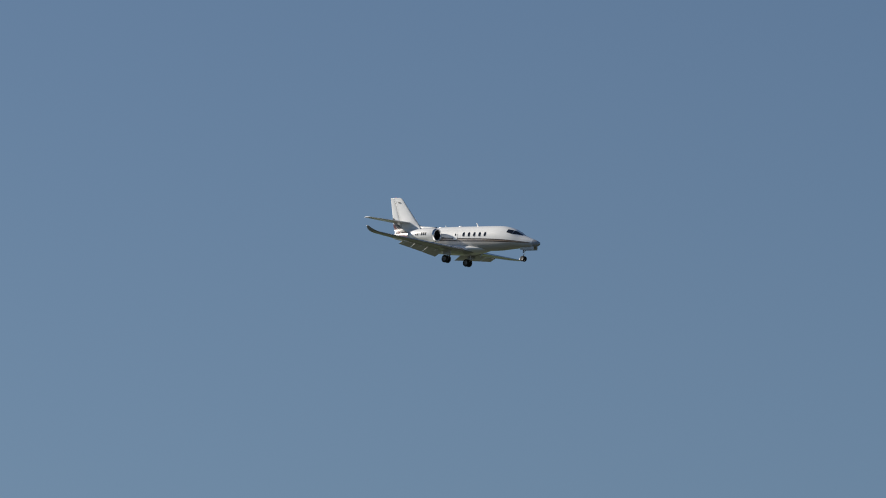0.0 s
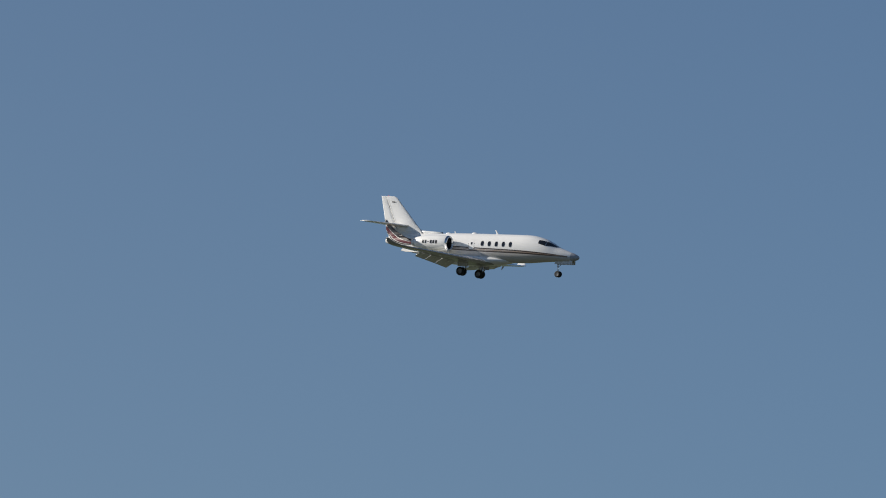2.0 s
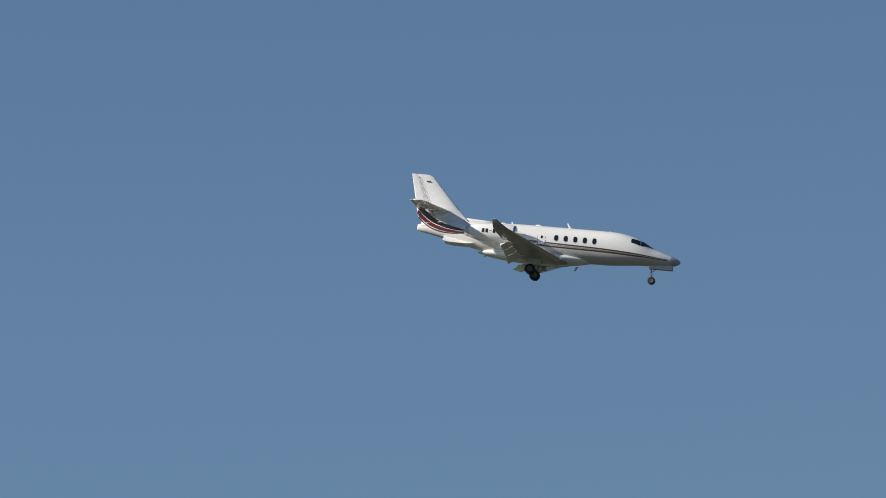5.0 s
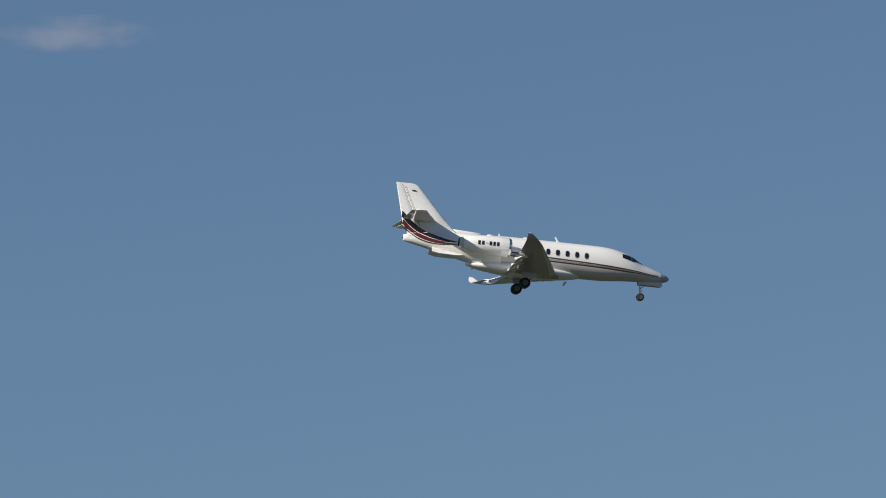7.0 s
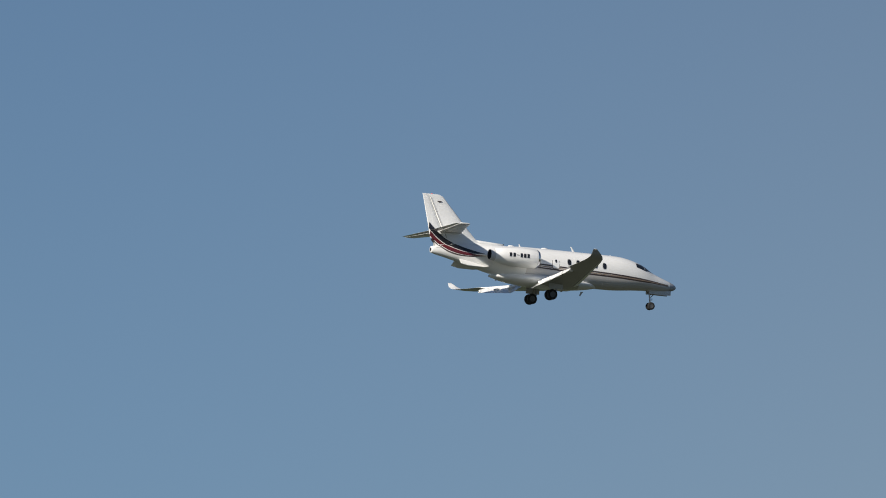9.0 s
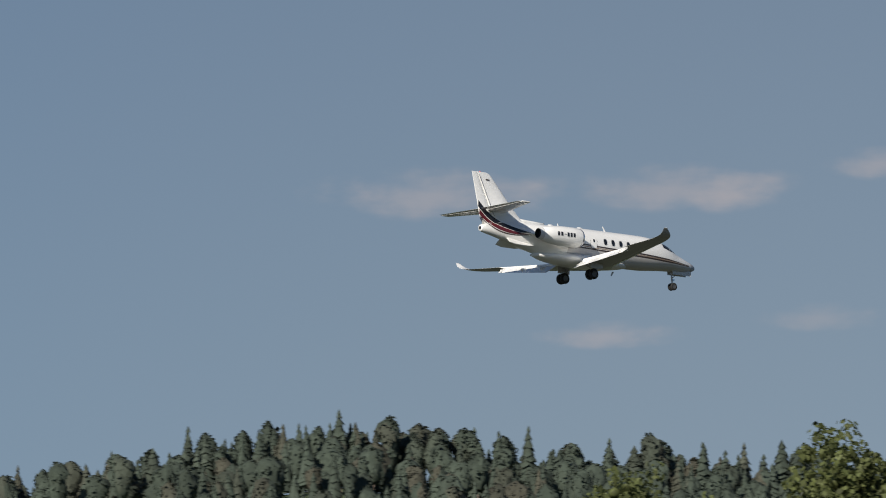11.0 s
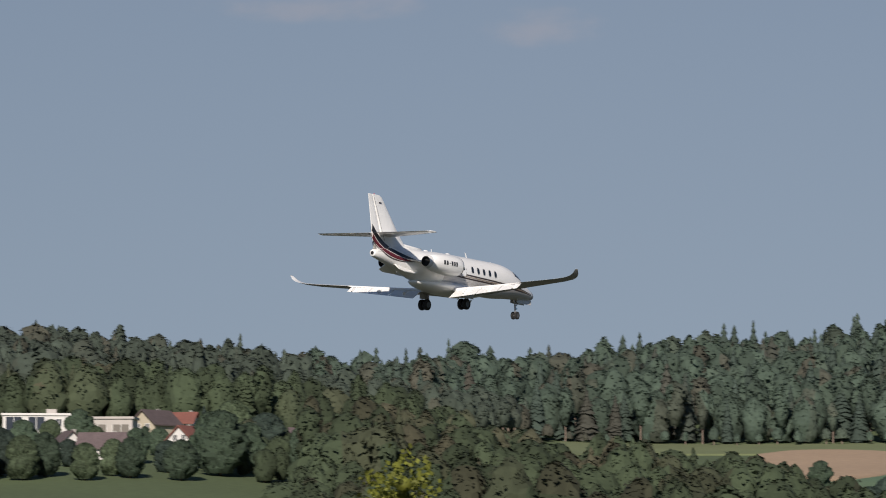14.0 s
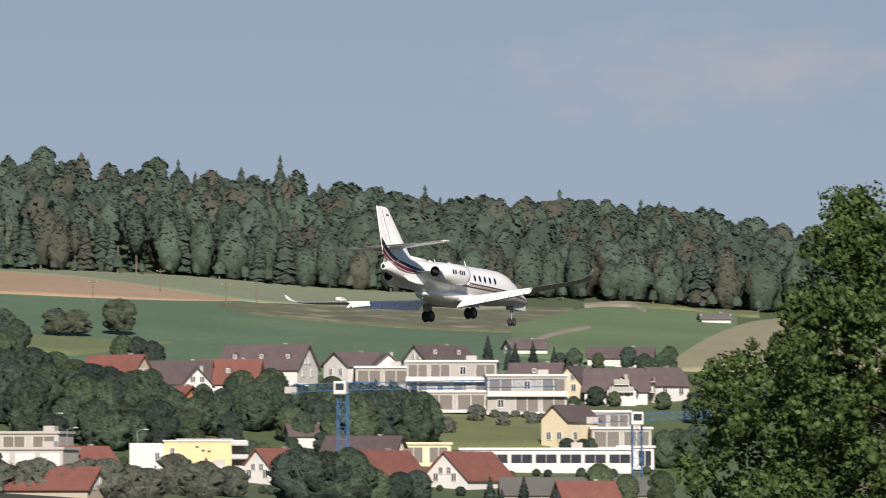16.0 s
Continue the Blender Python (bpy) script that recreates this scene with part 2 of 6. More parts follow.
def foil(le, chord, y, z, thick, n=9, upright=False, cut=1.0, tilt=0.0):
    """A closed wing section, from its leading edge back; cut leaves the rear of the chord off."""
    up, lo = [], []
    for i in range(n + 1):
        f = cut * (1 - math.cos(math.pi * i / n)) / 2
        t = thick * chord * 5 * (0.2969 * math.sqrt(f) - 0.126 * f - 0.3516 * f * f + 0.2843 * f ** 3 - 0.1015 * f ** 4)
        up.append((f, t * 1.1))
        lo.append((f, -t * 0.8))
    ring = up + lo[::-1][:-1]
    if upright:
        return [Vector((le - f * chord, (t if k <= n else t * 1.375), z)) for k, (f, t) in enumerate(ring)]
    return [Vector((le - f * chord, y, z + t - tilt * f * chord)) for f, t in ring]


WING = [  # span station, leading edge, chord, height, thickness
    (0.5, 1.85, 4.2, -1.14, 0.13), (1.35, 1.40, 3.45, -1.08, 0.13), (4.0, 0.62, 2.66, -0.93, 0.12), (6.6, -0.17, 1.95, -0.78, 0.115),
    (6.64, -0.18, 1.94, -0.78, 0.115), (9.4, -1.02, 1.30, -0.63, 0.11), (10.2, -1.30, 1.08, -0.55, 0.10), (10.6, -1.52, 0.86, -0.44, 0.09),
    (10.85, -1.80, 0.60, -0.27, 0.08), (11.02, -2.12, 0.26, -0.04, 0.07)]


def wing_row(y, side, cut=1.0):
    le, ch, z, th = [curve_at([(w[0], w[i]) for w in WING], y) for i in (1, 2, 3, 4)]
    return [Vector((p.x, p.y * side, p.z)) for p in foil(le, ch, y, z, th, cut=cut)]


def flap(y0, y1, side, turn):
    rows_ = []
    for y in (y0, y1):
        le, ch, z, th = [curve_at([(w[0], w[i]) for w in WING], y) for i in (1, 2, 3, 4)]
        hinge = Vector((le - 0.80 * ch, 0, z - 0.02))
        c = ch * 0.30
        ring = []
        for p in foil(0, c, 0, 0, 0.10, n=6):
            a = radians(turn)
            ring.append(Vector((hinge.x + p.x * math.cos(a) + p.z * math.sin(a), y * side, hinge.z + p.x * math.sin(a) + p.z * math.cos(a) - 0.03)))
        rows_.append(ring)
    return grid_mesh(rows_, closed=True, caps=True)


def wheel(parent, x, y, z, r, w):
    t = part("wheel_tyre", lathe([(-w / 2, r * 0.55), (-w / 2, r * 0.86), (-w * 0.36, r * 0.97), (0, r), (w * 0.36, r * 0.97), (w / 2, r * 0.86), (w / 2, r * 0.55)],
                           (x, y, z), "y", 22), M_TYRE, parent, "black rubber tyre", True)
    bm = lathe([(-w * 0.40, 0.001), (-w * 0.42, r * 0.30), (-w * 0.5, r * 0.56), (w * 0.5, r * 0.56), (w * 0.42, r * 0.30), (w * 0.40, 0.001)], (x, y, z), "y", 18)
    part("rim", bm, M_RIM, t, "bare metal wheel rim")
    return t


def patch(x0, x1, z0, z1, side, out, n=10, squash=2.6):
    """A rounded panel lying on the body's side."""
    cx, cz, rx, rz = (x0 + x1) / 2, (z0 + z1) / 2, (x1 - x0) / 2, (z1 - z0) / 2
    bm = bmesh.new()
    ring = []
    for k in range(20):
        a = k * math.tau / 20
        c, s = math.cos(a), math.sin(a)
        x = cx + rx * math.copysign(abs(c) ** (2 / squash), c)
        z = cz + rz * math.copysign(abs(s) ** (2 / squash), s)
        ring.append((x, z))
    rings = []
    for f in (1.0, 0.8, 0.6, 0.4, 0.2):
        rings.append([bm.verts.new((cx + (x - cx) * f, side * (side_y(cx + (x - cx) * f, cz + (z - cz) * f) + out), cz + (z - cz) * f)) for x, z in ring])
    mid = bm.verts.new((cx, side * (side_y(cx, cz) + out), cz))
    for i in range(20):
        j = (i + 1) % 20
        for a, b in zip(rings, rings[1:]):
            bm.faces.new((a[i], a[j], b[j], b[i]))
        bm.faces.new((rings[-1][i], rings[-1][j], mid))
    return bm


def shade_below(ob):
    """Greys the underside of a wing: its shade is put into the colour."""
    ob.data.materials.append(M_UNDER)
    for poly in ob.data.polygons:
        if poly.normal.z < -0.2:
            poly.material_index = 1


def build_jet():
    jet = tagged(new("business_jet"), "white twin-engine business jet with maroon tail stripes, gear down", "airplane")
    # body
    xs = [9.34, 9.31, 9.24, 9.1] + [8.95 - 0.25 * i for i in range(72)]
    xs = [x for x in xs if x > -8.85] + [-8.85]
    A = 36
    body = part("fuselage", grid_mesh([[skin(x, k * math.tau / A) for k in range(A)] for x in xs], True, True), M_WHITE, jet, "glossy white fuselage", True)
    body.data.materials.append(M_BELLY)
    # the cabin's belly is greyer below the stripe line
    for poly in body.data.polygons:
        x, z = poly.center.x, poly.center.z
        if -2.2 < x < 8.6 and z < curve_at([(-2.4, 0.02), (0, -0.06), (4, -0.14), (7, -0.27), (8.7, -0.36)], x):
            poly.material_index = 1
    part("radome_tip", grid_mesh([[skin(x, k * math.tau / A, 0.008) for k in range(A)] for x in (9.34, 9.31, 9.24, 9.1, 9.0, 8.9, 8.8, 8.7)], True), M_RADOME, body, "dark grey nose tip", True)
    # a flat dark disc paints the shade of an outlet
    part("tail_cone_outlet", lathe([(-8.86, 0.001), (-8.865, 0.12)], (0, 0, 0.46), "x", 16), M_DARK, body, "dark disc for a shaded outlet")
    # wing root fairing
    rows_ = []
    for i in range(25):
        x = 3.5 - 8.0 * i / 24
        f = math.sin(math.pi * min(max((3.5 - x) / 8.0, 0.015), 0.985)) ** 0.55
        rows_.append([Vector((x, 1.32 * f * math.cos(a) * (1 if math.sin(a) > 0 else 1), -0.86 + 0.50 * f * math.sin(a) * (1.05 if math.sin(a) < 0 else 0.8)))
                      for a in [k * math.tau / 28 for k in range(28)]])
    part("wing_root_fairing", grid_mesh(rows_, True, True), M_WHITE, body, smooth=True)
    # stripes along the cabin
    for side in (-1, 1):
        for k, mat in ((0, M_BROWN), (1, M_TAN), (2, M_BROWN)):
            def mid(x, k=k):
                spread = curve_at([(-2.4, 0.115), (2, 0.105), (6, 0.075), (8.6, 0.03)], x)
                return curve_at([(-2.4, 0.02), (0, -0.06), (4, -0.14), (7, -0.27), (8.7, -0.36)], x) + (1 - k) * spread
            half = 0.044 if k != 1 else 0.030
            part("cabin_stripe", band(-2.4, 8.5, lambda x: mid(x) - half * (1.0 if x < 6 else max(0.25, 1 - (x - 6) / 4)), lambda x: mid(x) + half * (1.0 if x < 6 else max(0.25, 1 - (x - 6) / 4)), side, 44, 2, 0.008),
                 mat, body, "dark brown stripe" if k != 1 else "tan stripe", True)
        # swooshes on the tail
        top = lambda x: curve_at([(-9.15, 2.32), (-8.4, 1.62), (-7.74, 1.18), (-6.48, 0.68), (-4.8, 0.40)], x)
        wid = lambda x: curve_at([(-9.15, 0.42), (-7.7, 0.36), (-6.4, 0.22), (-4.8, 0.05)], x)
        part("tail_stripe", band(-9.08, -4.8, lambda x: top(x) - wid(x), top, side, 88, 12, 0.022), M_BLACK, body, "black swept tail stripe", True)
        part("tail_stripe", band(-8.98, -4.9, lambda x: top(x) - wid(x) * 1.92, lambda x: top(x) - wid(x) * 1.14, side, 88, 12, 0.022), M_RED, body, "maroon swept tail stripe", True)
        part("tail_stripe", band(-8.86, -5.0, lambda x: top(x) - wid(x) * 2.30, lambda x: top(x) - wid(x) * 2.06, side, 88, 8, 0.022), M_BROWN, body, "thin dark brown tail stripe", True)
        rows_ = []
        for i in range(25):
            x = -8.62 + 3.2 * i / 24
            zc, w, up, dn = section(x)
            foot = zc + up * 0.45
            head = max(foot + 0.05, min(zc + up + 0.75, 0.95 + 3.1 * (-5.25 - x) / 2.95))
            rows_.append([Vector((x, side * (flank(x, z) + 0.003), z)) for z in [foot + (head - foot) * j / 12 for j in range(13)]])
        part("fin_root_fillet", grid_mesh(rows_), M_WHITE, body, smooth=True)
        # windows
        for i in range(5):
            x = 0.82 + 0.655 * i
            part("cabin_window_frame", patch(x - 0.17, x + 0.17, 0.19, 0.67, side, 0.006), M_SILVER, body)
            part("cabin_window", patch(x - 0.135, x + 0.135, 0.23, 0.63, side, 0.014), M_GLASS, body, "dark oval cabin window", True)
        part("exit_door_seam", patch(-0.46, 0.12, -0.12, 0.90, side, 0.006, squash=6), M_SEAM, body)
        part("exit_door", patch(-0.42, 0.08, -0.08, 0.86, side, 0.012, squash=6), M_WHITE, body, "white emergency exit door", True)
        part("door_window", patch(-0.24, -0.09, 0.30, 0.52, side, 0.018), M_GLASS, body, "small dark door window")
        # flight deck glass
        def glass(xa, xb, a0, a1, b0, b1, n=8):
            pts = []
            for i in range(n + 1):
                x = xa + (xb - xa) * i / n
                lo, hi = a0 + (a1 - a0) * i / n, b0 + (b1 - b0) * i / n
                r = []
                for j in range(7):
                    v = skin(x, radians(lo + (hi - lo) * j / 6), 0.012)
                    r.append(Vector((v.x, -side * v.y, v.z)))
                pts.append(r)
            return grid_mesh(pts)
        part("side_window", glass(5.92, 6.55, 31, 30, 52, 62), M_GLASS, body, "dark flight deck side window", True)
        part("windscreen", glass(6.60, 7.42, 30, 62, 63, 88), M_GLASS, body, "dark flight deck windscreen", True)
        # wing with its flaps
        ys = [0.5, 1.35, 2.6, 4.0, 5.3, 6.6]
        wing_ = part("wing", grid_mesh([wing_row(y, side, 0.80) for y in ys] + [wing_row(y, side) for y in (6.62, 7.6, 8.6, 9.4, 9.9, 10.2, 10.4, 10.6, 10.75, 10.85, 10.95, 11.02)], True, True),
                     M_WHITE, jet, "swept wing with upturned tip", True)
        shade_below(wing_)
        for y0, y1 in ((1.38, 3.35), (3.40, 5.0), (5.05, 6.55)):
            part("flap", flap(y0, y1, side, 33), M_WHITE, wing_, "lowered white flap")
        part("aileron_seam", grid_mesh([[Vector((p.x, p.y, p.z + s)) for p, s in ((wing_row(y, side, 0.74)[9], 0.006), (wing_row(y, side, 0.76)[9], 0.006))] for y in (6.7, 8.0, 9.4)]), M_SEAM, wing_)
        le_rows = []
        for y in (1.4, 4.0, 6.6, 9.4, 10.2):
            r = wing_row(y, side, 1.0)
            le_rows.append([r[2] + Vector((0.012, 0, 0.006)), r[1] + Vector((0.014, 0, 0.004)), r[0] + Vector((0.015, 0, 0)), r[-1] + Vector((0.014, 0, -0.004)), r[-2] + Vector((0.012, 0, -0.006))])
        part("leading_edge", grid_mesh(le_rows), M_LEADING, wing_, "bare metal leading edge", True)
        for y in (2.3, 4.2, 6.2):
            le, ch, z, th = [curve_at([(w[0], w[i]) for w in WING], y) for i in (1, 2, 3, 4)]
            bm = bmesh.new()
            box(bm, -0.55, 0.35, -0.055, 0.055, -0.13, 0.05, Matrix.Translation((le - 0.84 * ch, y * side, z - 0.10)) @ Matrix.Rotation(radians(-16), 4, "Y"))
            bmesh.ops.bevel(bm, geom=bm.edges[:], offset=0.035, segments=1, affect="EDGES")
            part("flap_track_fairing", bm, M_WHITE, wing_)
        # engine
        cy, cz = 1.66 * side, 0.30
        nac = part("engine_nacelle", lathe([(-1.95, 0.47), (-1.86, 0.50), (-1.84, 0.545), (-1.90, 0.59), (-2.1, 0.635), (-2.7, 0.66), (-3.6, 0.645), (-4.4, 0.56), (-5.0, 0.43), (-5.04, 0.40)],
                                           (0, cy, cz)), M_WHITE, jet, "white engine nacelle", True)
        part("intake_lip", lathe([(-2.0, 0.462), (-1.88, 0.485), (-1.832, 0.545), (-1.89, 0.597), (-2.02, 0.632)], (0, cy, cz)), M_METAL, nac, "polished metal intake lip", True)
        part("intake_duct", lathe([(-1.95, 0.47), (-2.5, 0.45), (-2.52, 0.001)], (0, cy, cz)), M_DARK, nac, "dark intake")
        part("spinner", lathe([(-2.1, 0.001), (-2.2, 0.07), (-2.45, 0.14)], (0, cy, cz), "x", 16), M_STEEL, nac, "grey fan spinner", True)
        part("exhaust_nozzle", lathe([(-4.98, 0.41), (-5.34, 0.345), (-5.35, 0.325)], (0, cy, cz)), M_SILVER, nac, "grey metal exhaust nozzle", True)
        part("exhaust_duct", lathe([(-5.345, 0.33), (-5.05, 0.31), (-5.0, 0.001)], (0, cy, cz)), M_DARK, nac, "dark exhaust duct")
        part("pylon", grid_mesh([foil(-2.5, 3.6, 0.70 * side, 0.34, 0.10), foil(-2.5, 3.2, 1.25 * side, 0.31, 0.10)], True, True), M_WHITE, nac, smooth=True)
        for k in range(6):
            if k == 2:
                z0, z1 = 0.33, 0.37
            else:
                z0, z1 = 0.22, 0.49
            x = -4.15 + k * 0.252
            pts = []
            for xx in (x, x + 0.17):
                r = curve_at([(-4.4, 0.568), (-3.6, 0.652), (-2.7, 0.668)], xx)
                pts.append([Vector((xx, cy + side * math.sqrt(r * r - (z - cz) ** 2), z)) for z in (z0, (z0 + z1) / 2, z1)])
            part("registration_bar", grid_mesh(pts), M_BLACK, nac, "dark lettering bar")
        # tailplane
        tp = part("tailplane", grid_mesh([foil(-6.72 - 1.36 * f, 2.25 - 1.27 * f, (0.06 + 4.24 * f) * side, 1.72 + 0.02 * f, 0.09, cut=0.70) for f in (0, 0.25, 0.5, 0.75, 0.97, 1.0)], True, True),
                  M_WHITE, jet, "white tailplane half", True)
        el = []
        for f in (0.04, 0.97):
            le, ch = -6.72 - 1.36 * f, 2.25 - 1.27 * f
            el.append([p for p in foil(le - 0.715 * ch, ch * 0.285, (0.06 + 4.24 * f) * side, 1.72 + 0.02 * f, 0.11, n=5)])
        part("elevator", grid_mesh(el, True, True), M_WHITE, tp, smooth=True)
        # ventral strake
        sp = []
        for x, d in ((-4.7, 0.02), (-5.3, 0.34), (-6.35, 0.62), (-6.9, 0.60)):
            zc, w, up, dn = section(x)
            base = Vector((x, side * w * 0.72, zc - dn * 0.62))
            tip = base + Vector((-0.12, side * 0.62, -0.66)) * d
            sp.append([base + Vector((0, -0.1 * side, 0.03)), tip + Vector((0, -0.01, 0.015)), tip + Vector((0, 0.01, -0.015)), base + Vector((0, -0.16 * side, -0.03))])
        part("ventral_strake", grid_mesh(sp, True, True), M_WHITE, jet, "white strake under the tail")
        # main gear
        bm = bmesh.new()
        rod(bm, (-0.35, 1.52 * side, -0.95), (-0.28, 1.52 * side, -1.62), 0.075, 0.065)
        rod(bm, (-0.26, 1.52 * side, -1.60), (-0.68, 1.52 * side, -1.93), 0.06, 0.05)
        rod(bm, (-0.66, 1.52 * side, -1.86), (-0.42, 1.52 * side, -1.15), 0.04, 0.04)
        rod(bm, (-0.68, (1.52 - 0.2) * side, -1.93), (-0.68, (1.52 + 0.2) * side, -1.93), 0.045)
        leg = part("main_gear_strut", bm, M_STEEL, jet, "metal landing gear strut")
        bm = box(bmesh.new(), -0.95, 0.05, 1.74 * side - 0.015, 1.74 * side + 0.015, -1.55, -0.98)
        bmesh.ops.bevel(bm, geom=bm.edges[:], offset=0.012, segments=1, affect="EDGES")
        part("gear_door", bm, M_SILVER, leg, "open gear door")
        for dy in (-0.19, 0.19):
            wheel(jet, -0.68, 1.52 * side + dy, -1.93, 0.36, 0.23)
    # fin and rudder
    fin_rows, rud = [], []
    for z in (0.75, 1.2, 1.45, 1.8, 2.4, 3.0, 3.6, 4.02, 4.10, 4.13):
        k = (z - 1.0) / 3.1
        lead, trail = -5.25 - 2.95 * k, -8.87 - 0.75 * k
        if z > 4.05:
            lead -= (z - 4.05) * 2.2
        ch = lead - trail
        th = 0.088 - 0.026 * k
        fin_rows.append(foil(lead, ch, 0, z, th, upright=True, cut=0.68))
        if z > 1.0:
            rud.append([Vector((p.x, p.y, z)) for p in foil(trail + 0.31 * ch, 0.31 * ch, 0, z, th * 1.15, n=5, upright=True)])
    fin = part("fin", grid_mesh(fin_rows, True, True), M_WHITE, jet, "white swept fin", True)
    part("rudder", grid_mesh(rud, True, True), M_WHITE, fin, "white rudder", True)
    part("hinge_line", grid_mesh([[Vector((-5.25 - 2.95 * k - 0.665 * (3.62 - 2.2 * k), y, 1.0 + 3.1 * k)) + Vector((d, 0, 0)) for d in (-0.016, 0.016)] for k in (0.1, 0.5, 0.95) for y in (-0.16 + 0.075 * k,)]), M_SEAM, fin)
    part("tail_flag", grid_mesh([[Vector((x, -0.098, z)) for z in (3.62, 3.70)] for x in (-8.55, -8.25)]), M_BROWN, fin, "small painted flag")
    bm = box(bmesh.new(), -9.02, -8.90, -0.04, 0.04, 4.11, 4.17)
    bmesh.ops.bevel(bm, geom=bm.edges[:], offset=0.02, segments=1, affect="EDGES")
    part("beacon", bm, M_BEACON, fin, "glowing red beacon")
    bm = bmesh.new()
    rows_ = []
    for x, h, w in ((-3.6, 0.02, 0.10), (-3.7, 0.13, 0.15), (-4.4, 0.16, 0.15), (-5.2, 0.22, 0.10), (-5.9, 0.30, 0.03)):
        zc, wd, up, dn = section(x)
        rows_.append([Vector((x, w * c, zc + up - 0.05 + (h + 0.05) * s)) for c, s in ((-1, 0), (-0.9, 0.8), (0, 1), (0.9, 0.8), (1, 0))])
    bm.free()
    part("dorsal_fillet", grid_mesh(rows_, True, True), M_WHITE, fin, smooth=True)
    # the intake's shaded mouth is only a flat dark disc
    part("dorsal_intake", lathe([(-3.58, 0.001), (-3.585, 0.07)], (0, 0, 1.26), "x", 12), M_DARK, fin, "dark disc for the shaded dorsal air intake")
    # nose gear
    bm = bmesh.new()
    rod(bm, (7.35, 0, -0.7), (7.46, 0, -1.55), 0.06, 0.05)
    rod(bm, (7.46, 0, -1.5), (7.48, 0, -1.78), 0.045)
    rod(bm, (7.48, -0.17, -1.78), (7.48, 0.17, -1.78), 0.035)
    rod(bm, (7.42, 0, -1.25), (7.95, 0, -0.75), 0.028)
    ng = part("nose_gear_strut", bm, M_STEEL, jet, "metal nose gear strut")
    bm = box(bmesh.new(), 7.44, 7.60, -0.07, 0.07, -1.38, -1.26)
    part("taxi_light", bm, M_METAL, ng, "small taxi light")
    for dy in (-0.14, 0.14):
        wheel(jet, 7.48, dy, -1.78, 0.26, 0.14)
    for side in (-1, 1):
        bm = box(bmesh.new(), 7.25, 8.85, 0.27 * side - 0.012, 0.27 * side + 0.012, -0.98, -0.66)
        part("gear_door", bm, M_SILVER, ng, "open nose gear door")
    # aerials
    for x, w, h, rake in ((1.62, 0.20, 0.36, 0.22), (4.35, 0.10, 0.07, 0.0), (-2.35, 0.14, 0.20, 0.08)):
        zc, wd, up, dn = section(x)
        z = zc + up - 0.03
        part("blade_aerial", grid_mesh([[Vector((x + dx * w, y, z)) for dx, y in ((0.5, 0), (0, 0.02), (-0.5, 0), (0, -0.02))],
                                        [Vector((x - rake + dx * w * 0.5, y, z + h)) for dx, y in ((0.5, 0), (0, 0.01), (-0.5, 0), (0, -0.01))]], True, True), M_WHITE, body)
    for x in (-0.55, -3.0):
        zc, wd, up, dn = section(x)
        part("dome_aerial", lathe([(x + 0.26, 0.001), (x + 0.2, 0.06), (x, 0.09), (x - 0.2, 0.06), (x - 0.26, 0.001)], (0, 0, zc + up), "x", 12), M_WHITE, body, smooth=True)
    for x, h in ((2.35, 0.30), (0.95, 0.16), (-3.9, 0.22)):
        zb = -1.30 if x > -2 else -0.95
        part("belly_aerial", grid_mesh([[Vector((x + dx * 0.2, y, zb)) for dx, y in ((0.5, 0), (0, 0.02), (-0.5, 0), (0, -0.02))],
                                        [Vector((x - 0.16 + dx * 0.1, y, zb - h)) for dx, y in ((0.5, 0), (0, 0.01), (-0.5, 0), (0, -0.01))]], True, True), M_SILVER, body)
    return jet


JET = build_jet()

# ---- the land: bearings are in ten-thousandths of a radian to the east of north, slopes q in the same unit below the lens's lowest axis ----
M_MEADOW = shader("meadow_grass", (0.075, 0.105, 0.042), 0.9, vary=0.15, scale=0.02, fine=0.15, fine_scale=0.8, bump=0.4, bump_scale=2.0)
# unseen near ground, made extra dark to cut bounce light under the jet
M_LOWBOUNCE = shader("low_bounce_ground", (0.036, 0.042, 0.024), 0.95, vary=0.15, scale=0.02, fine=0.1, fine_scale=0.6)
M_CROP = shader("dark_green_crop", (0.084, 0.146, 0.080), 0.9, vary=0.10, scale=0.03, fine=0.14, fine_scale=0.7, second=(0.104, 0.162, 0.084), second_scale=0.02)
M_YOUNG = shader("bright_green_crop", (0.118, 0.180, 0.082), 0.9, vary=0.16, scale=0.03, fine=0.14, fine_scale=0.7)
M_PALE = shader("pale_green_barley", (0.195, 0.225, 0.140), 0.9, vary=0.08, scale=0.03, fine=0.12, fine_scale=0.8)
M_STRIP = shader("pale_meadow_grass", (0.135, 0.160, 0.070), 0.9, vary=0.12, scale=0.03, fine=0.14, fine_scale=0.8)
M_SOIL = shader("ploughed_tan_soil", (0.345, 0.245, 0.158), 0.95, vary=0.07, scale=0.03, fine=0.12, fine_scale=0.6)
M_STRAW = shader("dry_straw_field", (0.27, 0.245, 0.155), 0.95, vary=0.08, scale=0.04, fine=0.12, fine_scale=0.6)
M_FALLOW = shader("flowering_fallow", (0.112, 0.120, 0.066), 0.95, vary=0.14, scale=0.05, fine=0.25, fine_scale=0.5, second=(0.25, 0.24, 0.17), second_scale=0.11, second_at=(0.53, 0.70))
M_LAWN = shader("lawn_slope_grass", (0.130, 0.155, 0.062), 0.9, vary=0.14, scale=0.15, fine=0.14, fine_scale=1.5)
M_TRACK = shader("gravel_track", (0.25, 0.22, 0.17), 0.95, vary=0.08, scale=0.2)
U = 1e-4
